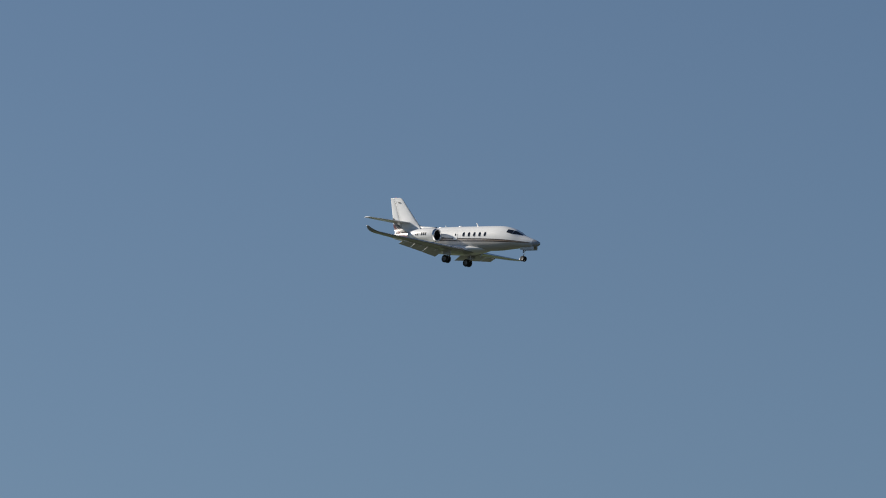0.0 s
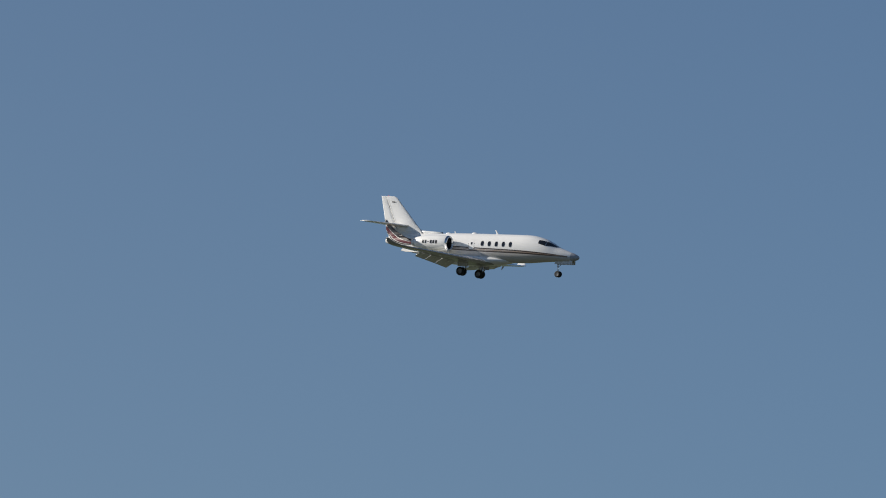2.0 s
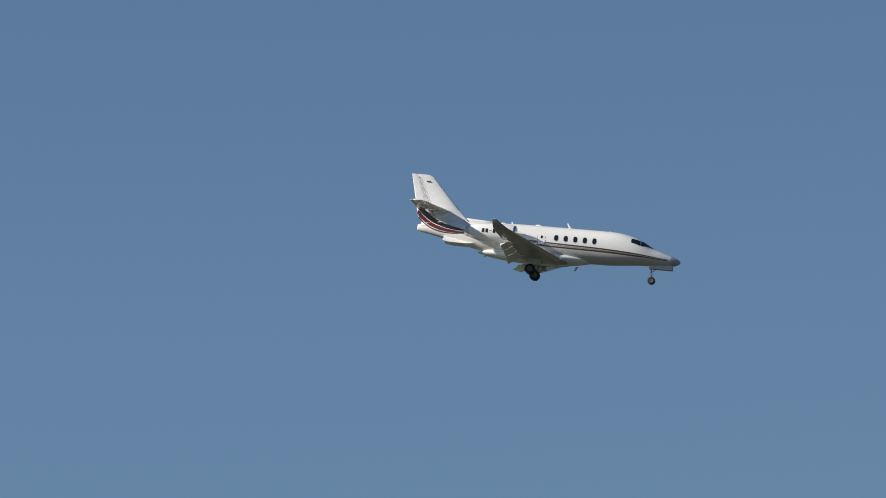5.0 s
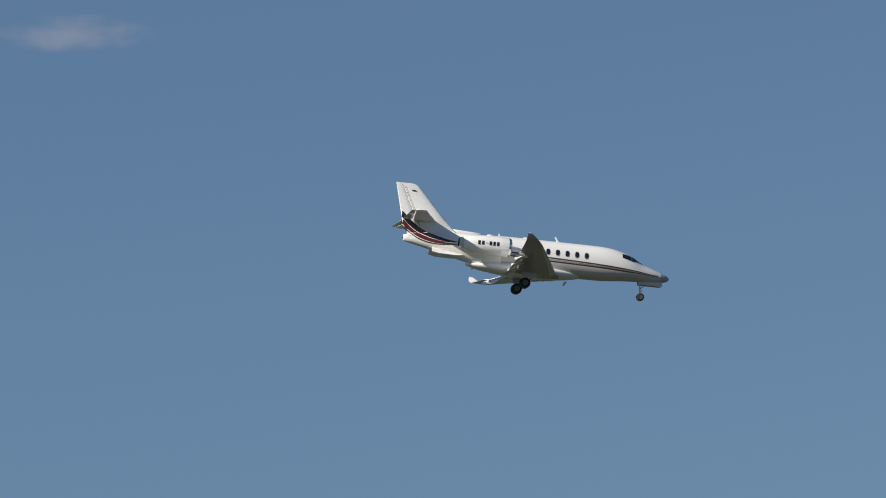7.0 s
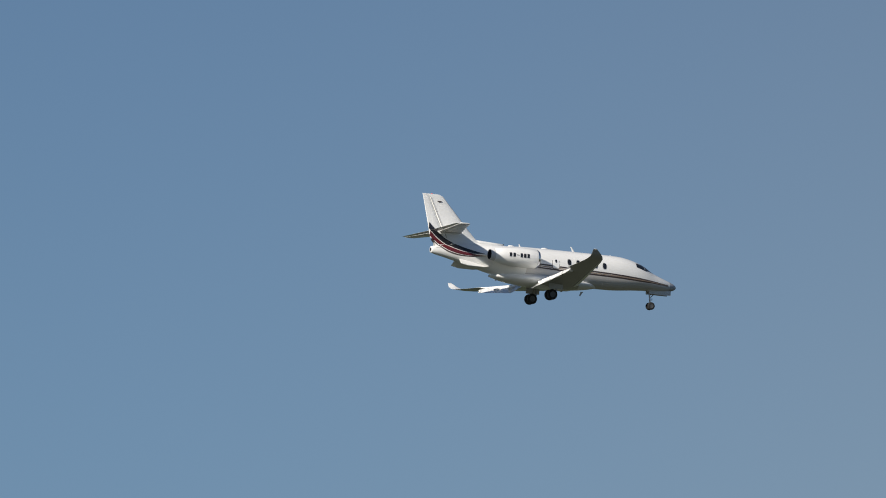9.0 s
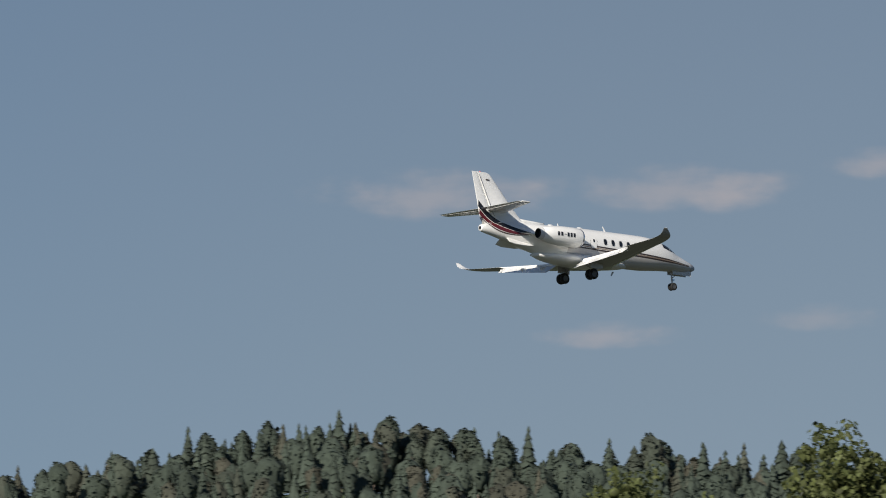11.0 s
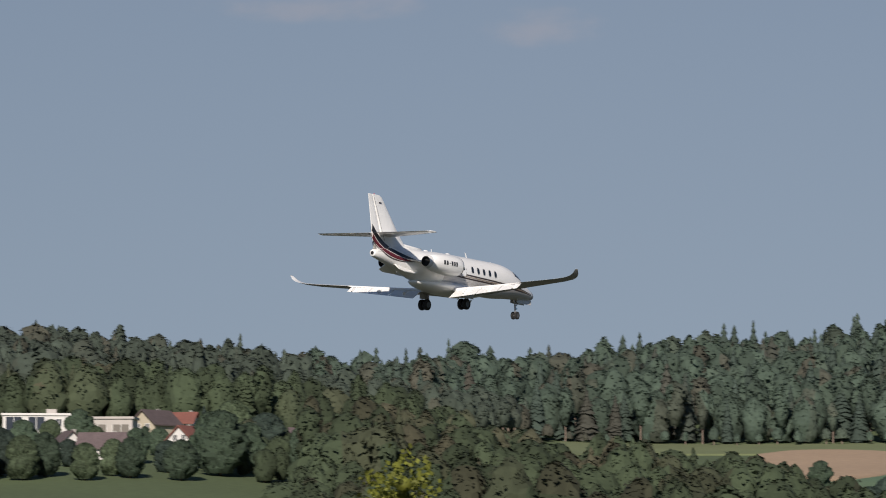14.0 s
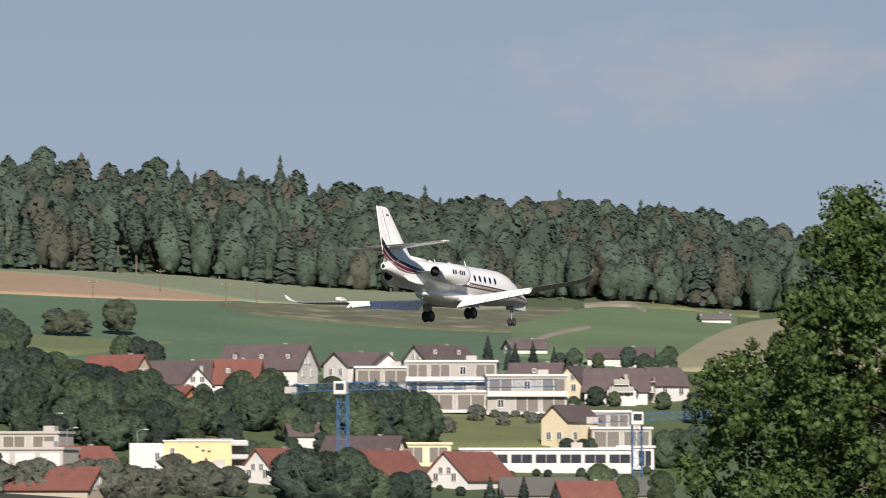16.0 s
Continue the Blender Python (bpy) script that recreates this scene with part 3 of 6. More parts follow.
SKYLINE = [(-9500, -150), (-7600, -205), (-7000, -250), (-6550, -318), (-6160, -388), (-6050, -372), (-5830, -348), (-5400, -322), (-5000, -312), (-4660, -300), (-4509, -284), (-4400, -262), (-4259, -238), (-4089, -226),
           (-3950, -211), (-3755, -203), (-3560, -188), (-3369, -181), (-3219, -188), (-2980, -184), (-2870, -169), (-2670, -156), (-2592, -112), (-2520, -124), (-2390, -117), (-2225, -93), (-2110, -108),
           (-1925, -116), (-1780, -127), (-1671, -143), (-1300, -163), (-1050, -165), (-700, -153), (-400, -133), (-100, -113), (100, -97), (300, -87), (480, -67), (650, -30), (900, 0)]
EDGE = [(-9500, 60), (-6500, -60), (-4600, -60), (-4000, -40), (-3400, -30), (-3000, -36), (-2500, -25), (-2100, 20), (-1700, 42), (-860, 40), (-500, 50), (-200, 74), (100, 88), (300, 95), (500, 112), (900, 125)]
FOOT = [(-9500, 120), (-6500, 40), (-5000, 40), (-4500, 0), (-4000, -62), (-3500, -52), (-3250, 0), (-3000, 20), (-2500, 20), (-2100, 70), (-1700, 120), (-1200, 145), (-800, 185), (-300, 215), (100, 225), (900, 235)]
LOW = [(-9500, 250), (-6500, 150), (-5000, 150), (-4500, 100), (-4000, 40), (-3500, 50), (-3200, 105), (-2600, 110), (-2150, 150), (-1800, 225), (-1300, 310), (-800, 370), (0, 425), (900, 430)]


def height(p, r):
    """The land's height at bearing p and distance r."""
    def at(q, d):
        return EYE + (439 - q) * U * d
    ridge = at(curve_at(SKYLINE, p), 1360) - 16.0
    knots = [(0, 0.0), (300, 0.0), (518, 0.0), (520, 0.0), (760, at(curve_at(LOW, p), 760)), (900, at(curve_at(FOOT, p), 900)), (1150, at(curve_at(EDGE, p), 1150)),
             (1360, ridge), (1700, ridge * 0.95), (2600, ridge * 0.5), (4900, 10.0)]
    return curve_at(knots, r)


def place(p, r, up=0.0):
    return Vector((r * math.sin(p * U), r * math.cos(p * U), height(p, r) + up))


def reach(p, q, lo=700, hi=1155):
    """How far the land seen at bearing p and slope q lies."""
    for _ in range(40):
        mid = (lo + hi) / 2
        if 439 - (height(p, mid) - EYE) / mid / U > q:
            lo = mid
        else:
            hi = mid
    return (lo + hi) / 2


def build_ground():
    ps = [-31416 + 1600 * i for i in range(14)] + [-9800 + 200 * i for i in range(13)] + [-7200 + 50 * i for i in range(175)] + [2000 + 1634 * i for i in range(19)]
    ps = [p for p in ps if p < 31416 - 200]
    rs = [0.4, 6, 60, 200, 400, 520, 580, 640, 680] + [700 + 9 * i for i in range(52)] + [1180, 1220, 1270, 1320, 1360, 1450, 1600, 1800, 2200, 2800, 3600, 4900]
    bm = grid_mesh([[place(max(-9500, min(900, p)), r, 0) if -9500 <= p <= 900 else
                                      Vector((r * math.sin(p * U), r * math.cos(p * U), place(max(-9500, min(900, p)), r).z)) for p in ps] for r in rs], True)
    bm.faces.new([v for v in bm.verts if v.co.xy.length < 0.5])
    return part("ground", bm, M_MEADOW, None, "", True)


ground_mesh = build_ground()
# ground within 640 m is darkened to keep the jet's underside dim
ground_mesh.data.materials.append(M_LOWBOUNCE)
for poly in ground_mesh.data.polygons:
    if Vector(poly.center[:2]).length < 640:
        poly.material_index = 1
ground = tagged(ground_mesh, "green meadow land rising to wooded hills", "ground", kind="structure")


def field(name, material, label, tops, bottoms, lift, n=40, m=8):
    """A crop laid over the land between an upper and a lower edge, each a few (bearing, slope) corners."""
    p0, p1 = tops[0][0], tops[-1][0]
    rows_ = []
    for i in range(n + 1):
        p = p0 + (p1 - p0) * i / n
        a, b = curve_at(tops, p), curve_at(bottoms, p)
        a, b = reach(p, a), reach(p, b)
        rows_.append([place(p, b - 0.3, -0.4)] + [place(p, b + (a - b) * j / m, lift) for j in range(m + 1)])
    return tagged(part(name, grid_mesh(rows_), material, None, "", True), label, "field", kind="structure")


field("crop_field", M_CROP, "dark green crop field below the wood", [(-1420, 112), (-1150, 74), (-800, 74), (-400, 90), (-100, 108), (300, 130), (480, 122)],
      [(-1420, 150), (-1100, 190), (-700, 205), (-100, 225), (200, 215), (480, 200)], 0.12, 60, 10)
field("ploughed_field", M_SOIL, "bare tan ploughed field", [(-1500, 60), (-1430, 53), (-1300, 54), (-1130, 66)], [(-1500, 62), (-1430, 104), (-1300, 100), (-1130, 68)], 0.30)
field("grass_strip", M_STRIP, "pale grass strip below the wood", [(-1850, 33), (-1400, 38), (-900, 36), (-800, 37)], [(-1850, 60), (-1400, 60), (-1000, 60), (-800, 42)], 0.20)
field("ploughed_field", M_SOIL, "bare tan ploughed field", [(-1050, 64), (-800, 42), (-640, 46), (-300, 88)], [(-1050, 66), (-800, 80), (-500, 92), (-300, 93)], 0.25)
field("barley_field", M_PALE, "pale green barley strip along the wood", [(-790, 34), (-500, 44), (-200, 66), (120, 84)], [(-790, 42), (-640, 53), (-444, 80), (-320, 97), (-100, 104), (120, 108)], 0.34)
field("fallow_field", M_FALLOW, "fallow strip with pale flowers", [(-400, 99), (-150, 98), (60, 101), (230, 105)], [(-400, 101), (-330, 118), (-84, 140), (116, 149), (230, 146)], 0.28)
field("crop_field", M_YOUNG, "bright green crop field on the slope", [(120, 140), (250, 108), (330, 106), (520, 118)], [(120, 190), (250, 202), (400, 205), (520, 150)], 0.32)
field("straw_field", M_STRAW, "dry straw field on the slope", [(395, 208), (470, 160), (560, 130), (800, 120)], [(395, 216), (470, 218), (560, 218), (800, 220)], 0.36)
field("gravel_track", M_TRACK, "pale gravel track between fields", [(250, 99), (330, 96), (360, 110)], [(250, 104), (330, 104), (360, 116)], 0.40, 16, 2)
field("gravel_track", M_TRACK, "pale gravel track between fields", [(150, 166), (200, 150), (250, 141), (262, 140)], [(150, 172), (200, 156), (250, 146), (262, 143)], 0.45, 12, 2)
field("grass_strip", M_STRIP, "pale grass strip below the wood", [(330, 92), (420, 99), (560, 112)], [(330, 104), (420, 108), (560, 122)], 0.38, 16, 3)
field("grass_strip", M_STRIP, "pale mown grass around the orchard trees", [(-784, 150), (-650, 158), (-480, 166)], [(-784, 176), (-650, 190), (-480, 168)], 0.2, 16, 3)
field("lawn_slope", M_LAWN, "sunlit grass slope among the houses", [(-40, 292), (60, 292), (190, 300)], [(-40, 352), (60, 356), (190, 352)], 0.12, 16, 4)

# ---- woods ----
LEAFAGE = dict(rough=0.9, vary=0.12, scale=0.16, fine=0.12, fine_scale=1.3, island=0.10, bump=0.2, bump_scale=1.2, bump_by=0.3)
M_LEAF = shader("mixed_wood_foliage", (0.041, 0.053, 0.034), cell=0.22, second=(0.062, 0.058, 0.040), second_at=(0.72, 0.95), **LEAFAGE)
M_FIR = shader("conifer_foliage", (0.030, 0.042, 0.033), cell=0.24, second=(0.052, 0.048, 0.036), second_at=(0.80, 0.97), **LEAFAGE)
# far ridge leaves are paled and blued: haze put into the base colour
M_HAZELEAF = shader("hazed_ridge_broadleaf", (0.086, 0.122, 0.092), cell=0.20, second=(0.104, 0.104, 0.080), second_at=(0.72, 0.95), **LEAFAGE)
M_HAZEFIR = shader("hazed_ridge_conifer", (0.076, 0.106, 0.086), cell=0.20, second=(0.094, 0.088, 0.072), second_at=(0.78, 0.97), **LEAFAGE)
# a weaker haze tint, likewise mixed into the leaf colour
M_HALFHAZELEAF = shader("half_hazed_wood_foliage", (0.062, 0.080, 0.062), cell=0.18, second=(0.080, 0.080, 0.060), second_at=(0.72, 0.95), **LEAFAGE)
M_SLOPELEAF = shader("slope_wood_foliage", (0.050, 0.068, 0.038), cell=0.32, second=(0.072, 0.070, 0.044), second_at=(0.72, 0.95), **LEAFAGE)
M_BARK = shader("grey_brown_bark", (0.15, 0.115, 0.09), 0.9, vary=0.15, scale=2.0, bump=0.5, bump_scale=12)


def leafy(m, share=0.35):
    """Lets light through a foliage material."""
    nt = m.node_tree
    b, out = nt.nodes["Principled BSDF"], nt.nodes["Material Output"]
    tr, mix = nt.nodes.new("ShaderNodeBsdfTranslucent"), nt.nodes.new("ShaderNodeMixShader")
    nt.links.new(b.inputs["Base Color"].links[0].from_socket, tr.inputs["Color"])
    b.inputs["Specular IOR Level"].default_value = 0.25
    mix.inputs["Fac"].default_value = share
    nt.links.new(b.outputs[0], mix.inputs[1])
    nt.links.new(tr.outputs[0], mix.inputs[2])
    nt.links.new(mix.outputs[0], out.inputs["Surface"])
    return m


leafy(M_LEAF, 0.20)
leafy(M_SLOPELEAF, 0.20)
leafy(M_FIR, 0.20)
leafy(M_HALFHAZELEAF, 0.20)
leafy(M_HAZELEAF, 0.36)
leafy(M_HAZEFIR, 0.36)


def leaf_cloud(rng, centres, radii, count, size):
    """Small leaf sprays scattered over clumps: points (4 a spray) and their normals, turned outwards from the clump."""
    c = np.repeat(np.array(centres), count, 0)
    r = np.repeat(np.array(radii), count, 0)
    d = rng.normal(size=c.shape)
    d /= np.linalg.norm(d, axis=1)[:, None]
    o = c + d * (r * rng.uniform(0.74, 1.16, len(c)))[:, None]
    n = d + rng.normal(size=d.shape) * 0.4
    n /= np.linalg.norm(n, axis=1)[:, None]
    t = np.cross(n, rng.normal(size=n.shape))
    t /= np.linalg.norm(t, axis=1)[:, None]
    b = np.cross(n, t)
    s = (size * rng.uniform(0.6, 1.4, len(c)))[:, None]
    k = rng.uniform(0.5, 1.0, (len(c), 1))
    return np.stack([o + t * s, o + b * s * k, o - t * s, o - b * s * k], 1).reshape(-1, 3), np.repeat(n, 4, 0)


RHOMB = np.array([(-1, -1, -1), (1, -1, -1), (1, 1, -1), (-1, 1, -1), (-1, -1, 1), (1, -1, 1), (1, 1, 1), (-1, 1, 1),
                  (2, 0, 0), (-2, 0, 0), (0, 2, 0), (0, -2, 0), (0, 0, 2), (0, 0, -2)]) / 1.9


def rhomb_faces():
    """The twelve faces of a rhombic dodecahedron, outward."""
    out = []
    for i in range(8, 14):
        for j in range(i + 1, 14):
            if abs(np.dot(RHOMB[i], RHOMB[j])) < 1e-6:
                mid = RHOMB[i] + RHOMB[j]
                near = sorted(range(8), key=lambda k: -np.dot(RHOMB[k], mid))[:2]
                f = [i, near[0], j, near[1]]
                n = np.cross(RHOMB[f[1]] - RHOMB[f[0]], RHOMB[f[2]] - RHOMB[f[0]])
                out.append(f if np.dot(n, mid) > 0 else f[::-1])
    return np.array(out)


RHOMB_FACES = rhomb_faces()


def hulls(rng, centres, radii, squash=1.0):
    """A rough faceted body for each clump, under its leaves."""
    pts, nor = [], []
    for c, r in zip(centres, radii):
        v = RHOMB * r * rng.uniform(0.72, 1.05, (14, 1)) * np.array([1, 1, squash])
        d = v / np.linalg.norm(v, axis=1)[:, None]
        pts.append((v + np.array(c))[RHOMB_FACES.ravel()])
        nor.append(d[RHOMB_FACES.ravel()])
    return np.concatenate(pts), np.concatenate(nor)


def quads(name, cloud_, material, trunks=None, label="", soft=True):
    """One mesh of loose four-point sprays, with an optional mesh of trunks in a second material."""
    me = bpy.data.meshes.new(name)
    pts, nor = cloud_
    tv, tf = trunks if trunks else (np.zeros((0, 3)), np.zeros((0, 4), int))
    n = len(pts)
    verts = np.concatenate([pts, tv]).astype(np.float32)
    faces = np.concatenate([np.arange(n).reshape(-1, 4), tf + n]).astype(np.int32)
    me.vertices.add(len(verts))
    me.vertices.foreach_set("co", verts.ravel())
    me.loops.add(faces.size)
    me.loops.foreach_set("vertex_index", faces.ravel())
    me.polygons.add(len(faces))
    me.polygons.foreach_set("loop_start", np.arange(0, faces.size, 4, dtype=np.int32))
    me.polygons.foreach_set("material_index", np.concatenate([np.zeros(n // 4, np.int32), np.ones(len(tf), np.int32)]))
    me.materials.append(material)
    if trunks:
        me.materials.append(M_BARK)
    me.update(calc_edges=True)
    if soft:
        me.polygons.foreach_set("use_smooth", np.ones(len(faces), bool))
        away = np.concatenate([nor, np.tile([[0.0, -0.8, 0.6]], (len(tv), 1))])
        me.normals_split_custom_set_from_vertices([tuple(v) for v in away.tolist()])
    ob = new(name, me)
    return tagged(ob, label)


def trunk_mesh(h, r, lean=(0, 0), sides=5):
    a = np.arange(sides) * math.tau / sides
    ring = np.stack([np.cos(a), np.sin(a), 0 * a], 1)
    v = np.concatenate([ring * r + [0, 0, -0.8], ring * r * 0.35 + [lean[0], lean[1], h]])
    f = np.array([[i, (i + 1) % sides, sides + (i + 1) % sides, sides + i] for i in range(sides)])
    return v, f


RNG = np.random.default_rng(11)
OVAL = ((0, 0.2, 0.5, 0.75, 0.92, 1), (0.45, 0.85, 1.0, 0.8, 0.45, 0.08))
DOME = ((0, 0.25, 0.6, 0.82, 0.95, 1), (0.7, 0.95, 1.0, 0.78, 0.42, 0.1))
PINE = ((0, 0.2, 0.45, 0.7, 0.88, 1), (0.25, 0.5, 0.75, 1.0, 0.7, 0.1))


def leafy_crown(rng, w, low, profile, sides, rings, lumps, sprays, size, cut=0.0, deep=0.36, rough=0.13, stray=0.32):
    """A crown one metre tall: one closed surface swelling into rounded leaf clumps with creases between them, and small sprays standing off it."""
    tall = 1 - low
    la, lf, lr = rng.uniform(0, math.tau, lumps), rng.uniform(cut * 0.8, 1.0, lumps), rng.uniform(0.10, 0.19, lumps)

    def at(f, a, jitter):
        rad = w / 2 * np.interp(f, *profile)
        da = (a[..., None] - la + math.pi) % math.tau - math.pi
        d = ((f[..., None] - lf) * tall / lr) ** 2 + (da * np.maximum(rad, 0.05)[..., None] / lr) ** 2
        swell = np.sqrt(np.clip(1 - d, 0, 1)).max(-1)
        r = rad * (1.02 - deep + deep * swell) * (1 + jitter)
        return np.stack([r * np.cos(a), r * np.sin(a), low + tall * (f * 0.97 + 0.05 * swell * f) + jitter * 0.15], -1)

    f = cut + (1 - cut) * (np.arange(rings + 1) / rings)[:, None] ** 0.9 * np.ones((1, sides))
    a = (np.arange(sides) * math.tau / sides)[None, :] + rng.uniform(-0.5, 0.5, (rings + 1, sides)) * math.tau / sides * 0.7
    f = np.clip(f + rng.uniform(-0.3, 0.3, f.shape) / rings, 0, 1)
    g = at(f, a, rng.uniform(-rough, rough, f.shape))
    nxt = np.roll(g, -1, 1)
    q = np.stack([g[:-1], nxt[:-1], nxt[1:], g[1:]], 2).reshape(-1, 4, 3)
    face = np.cross(q[:, 2] - q[:, 0], q[:, 3] - q[:, 1])
    face /= np.linalg.norm(face, axis=1)[:, None] + 1e-9
    mid = np.array((0, 0, low + tall * 0.30))
    out = q - mid
    out /= np.linalg.norm(out, axis=2)[..., None] + 1e-9
    n = face[:, None, :] * 0.75 + out * 0.55
    pts, nor = [q.reshape(-1, 3)], [n.reshape(-1, 3)]
    fs, aa = cut + (1 - cut) * rng.uniform(0, 1, sprays) ** 0.8, rng.uniform(0, math.tau, sprays)
    o = at(fs, aa, rng.uniform(-0.02, 0.07, sprays))
    d = o - mid
    d /= np.linalg.norm(d, axis=1)[:, None] + 1e-9
    face_out = d
    d = d + rng.normal(size=d.shape) * stray
    d /= np.linalg.norm(d, axis=1)[:, None]
    t = np.cross(d, rng.normal(size=d.shape))
    t /= np.linalg.norm(t, axis=1)[:, None]
    b = np.cross(d, t)
    s = (size * rng.uniform(0.5, 1.5, sprays))[:, None]
    k = rng.uniform(0.4, 1.0, (sprays, 1))
    pts.append(np.stack([o + t * s, o + b * s * k, o - t * s, o - b * s * k], 1).reshape(-1, 3))
    nor.append(np.repeat(face_out, 4, 0))
    nor = np.concatenate(nor)
    return np.concatenate(pts), nor / (np.linalg.norm(nor, axis=1)[:, None] + 1e-9)


def spire(rng, w, low, tiers, arms, top=0.0):
    """A spruce crown one metre tall: tiers of drooping boughs round a narrow body."""
    pts, nor = [], []
    for i in range(tiers):
        f = (i + rng.uniform(0.2, 0.8)) / tiers
        if f < top:
            continue
        z, rad = low + (1 - low) * f, w / 2 * ((1 - f) ** 0.8 * (0.6 + 0.4 * min(1, f / 0.15)) + 0.07)
        for j in range(arms):
            a = (j + rng.uniform(-0.35, 0.35)) * math.tau / arms + i * 0.8
            r = rad * rng.uniform(0.6, 1.3)
            d, t = np.array((math.cos(a), math.sin(a), 0)), np.array((-math.sin(a), math.cos(a), 0))
            z += rng.uniform(-0.014, 0.014)
            up, half = np.array((0, 0, 1)), max(0.022, r * 0.52)
            pts += [d * r * 0.1 + up * (z + r * 0.42 + 0.035), d * r * 0.6 - t * half + up * (z - 0.012), d * r + up * (z - 0.02 - r * 0.18), d * r * 0.6 + t * half + up * (z - 0.012)]
            n = d * 0.8 + up * 0.55 + rng.normal(size=3) * 0.10
            nor += [n, n - t * 0.3, n, n + t * 0.3]
    sides, rings = 7, 4
    for i in range(rings):
        for j in range(sides):
            for u, v in ((i, j), (i, j + 1), (i + 1, j + 1), (i + 1, j)):
                f, a = max(top, u / rings), v * math.tau / sides
                r = w / 2 * 0.84 * (1 - f) ** 0.8
                pts.append(np.array((math.cos(a) * r, math.sin(a) * r, low + (1 - low) * f)))
                nor.append(np.array((math.cos(a), math.sin(a), 0.5)))
    nor = np.array(nor)
    return np.array(pts), nor / (np.linalg.norm(nor, axis=1)[:, None] + 1e-6)


BROAD = [leafy_crown(RNG, 0.50 + 0.06 * (i % 4), 0.10, DOME if i % 2 else OVAL, 12, 6, 12, 150, 0.034, 0.28, 0.28, 0.10, 0.30) for i in range(10)]
FIRS = [spire(RNG, 0.40 + 0.05 * (i % 3), 0.06, 12, 8, 0.25) for i in range(6)]
PINES = [leafy_crown(RNG, 0.40 + 0.04 * (i % 3), 0.34, PINE, 11, 6, 10, 130, 0.034, 0.10, 0.45, 0.12, 0.34) for i in range(6)]
BROAD_FULL = [leafy_crown(RNG, 0.48 + 0.06 * (i % 4), 0.03, DOME if i % 2 else OVAL, 16, 9, 24, 360, 0.028, 0.0, 0.28, 0.11, 0.34) for i in range(10)]
FIRS_FULL = [spire(RNG, 0.40 + 0.06 * (i % 3), 0.05, 18, 10) for i in range(6)]
PINES_FULL = [leafy_crown(RNG, 0.32 + 0.05 * (i % 3), 0.30, PINE, 13, 8, 14, 280, 0.032, 0.0, 0.42, 0.15, 0.40) for i in range(6)]


def grow(store, shape, rot, size, base):
    store.append((shape[0] @ rot.T * np.array(size) + base, shape[1] @ rot.T))


def joined(store):
    return np.concatenate([a for a, b in store]), np.concatenate([b for a, b in store])


def wood(name, label, spots, fir_share, far=False, full=0, leaf=None, lift=0.0):
    """A far wood as one object. spots: bearing, distance, height of each tree; those nearer than full carry more
    leaves, and so do those on the ridge. far takes foliage with haze put into its colour.
    """
    leaves, firs, tv, tf = [], [], [], []
    count = 0
    for p, r, h in spots:
        ground_at = base = np.array(place(p, r))
        if r > full:
            base, h = base + np.array((0, 0, h * lift)), h * (1 - lift)
        a = RNG.uniform(0, math.tau)
        rot = np.array([[math.cos(a), -math.sin(a), 0], [math.sin(a), math.cos(a), 0], [0, 0, 1]])
        k = RNG.uniform()
        share = fir_share * (0.35 if far and p > -250 else 1.0)
        if r > 1348 and p < -100:
            share, h = 1.1, h * (0.90 + 0.34 * RNG.uniform() ** 2)
        w = RNG.uniform(0.8, 1.2)
        whole = r < full or r > 1348
        if k < share * 0.5:
            grow(firs, (FIRS_FULL if whole else FIRS)[RNG.integers(6)], rot, (h * w, h * w, h * RNG.uniform(0.90, 1.05)), base)
        elif k < share:
            grow(leaves, (PINES_FULL if whole else PINES)[RNG.integers(6)], rot, (h * w, h * w, h), base)
        else:
            grow(leaves, (BROAD_FULL if whole else BROAD)[RNG.integers(10)], rot, (h * w, h * w, h * RNG.uniform(0.80, 0.98)), base)
        if RNG.uniform() > (0.35 if k >= share else 0.9) or k < share * 0.5:
            continue
        v, f = trunk_mesh(base[2] - ground_at[2] + h * 0.8, 0.17)
        tv.append(v + ground_at)
        tf.append(f + count)
        count += len(v)
    made = []
    if leaves:
        made.append(tagged(quads(name, joined(leaves), leaf or (M_HAZELEAF if far else M_LEAF), (np.concatenate(tv), np.concatenate(tf))), label, "forest", kind="stuff"))
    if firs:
        made.append(tagged(quads(name, joined(firs), leaf or (M_HAZEFIR if far else M_FIR)), label, "forest", kind="stuff"))
    return made


def scatter(p0, p1, r0, r1, step, h0, h1, keep=lambda p, r: True):
    out = []
    r = r0
    while r <= r1:
        dp = step / r / U
        p = p0 + RNG.uniform(0, dp)
        while p < p1:
            rr = r + RNG.uniform(-0.4, 0.4) * step
            if keep(p, rr):
                out.append((p, rr, RNG.uniform(h0, h1)))
            p += dp * RNG.uniform(0.7, 1.3)
        r += step * 0.95
    return out


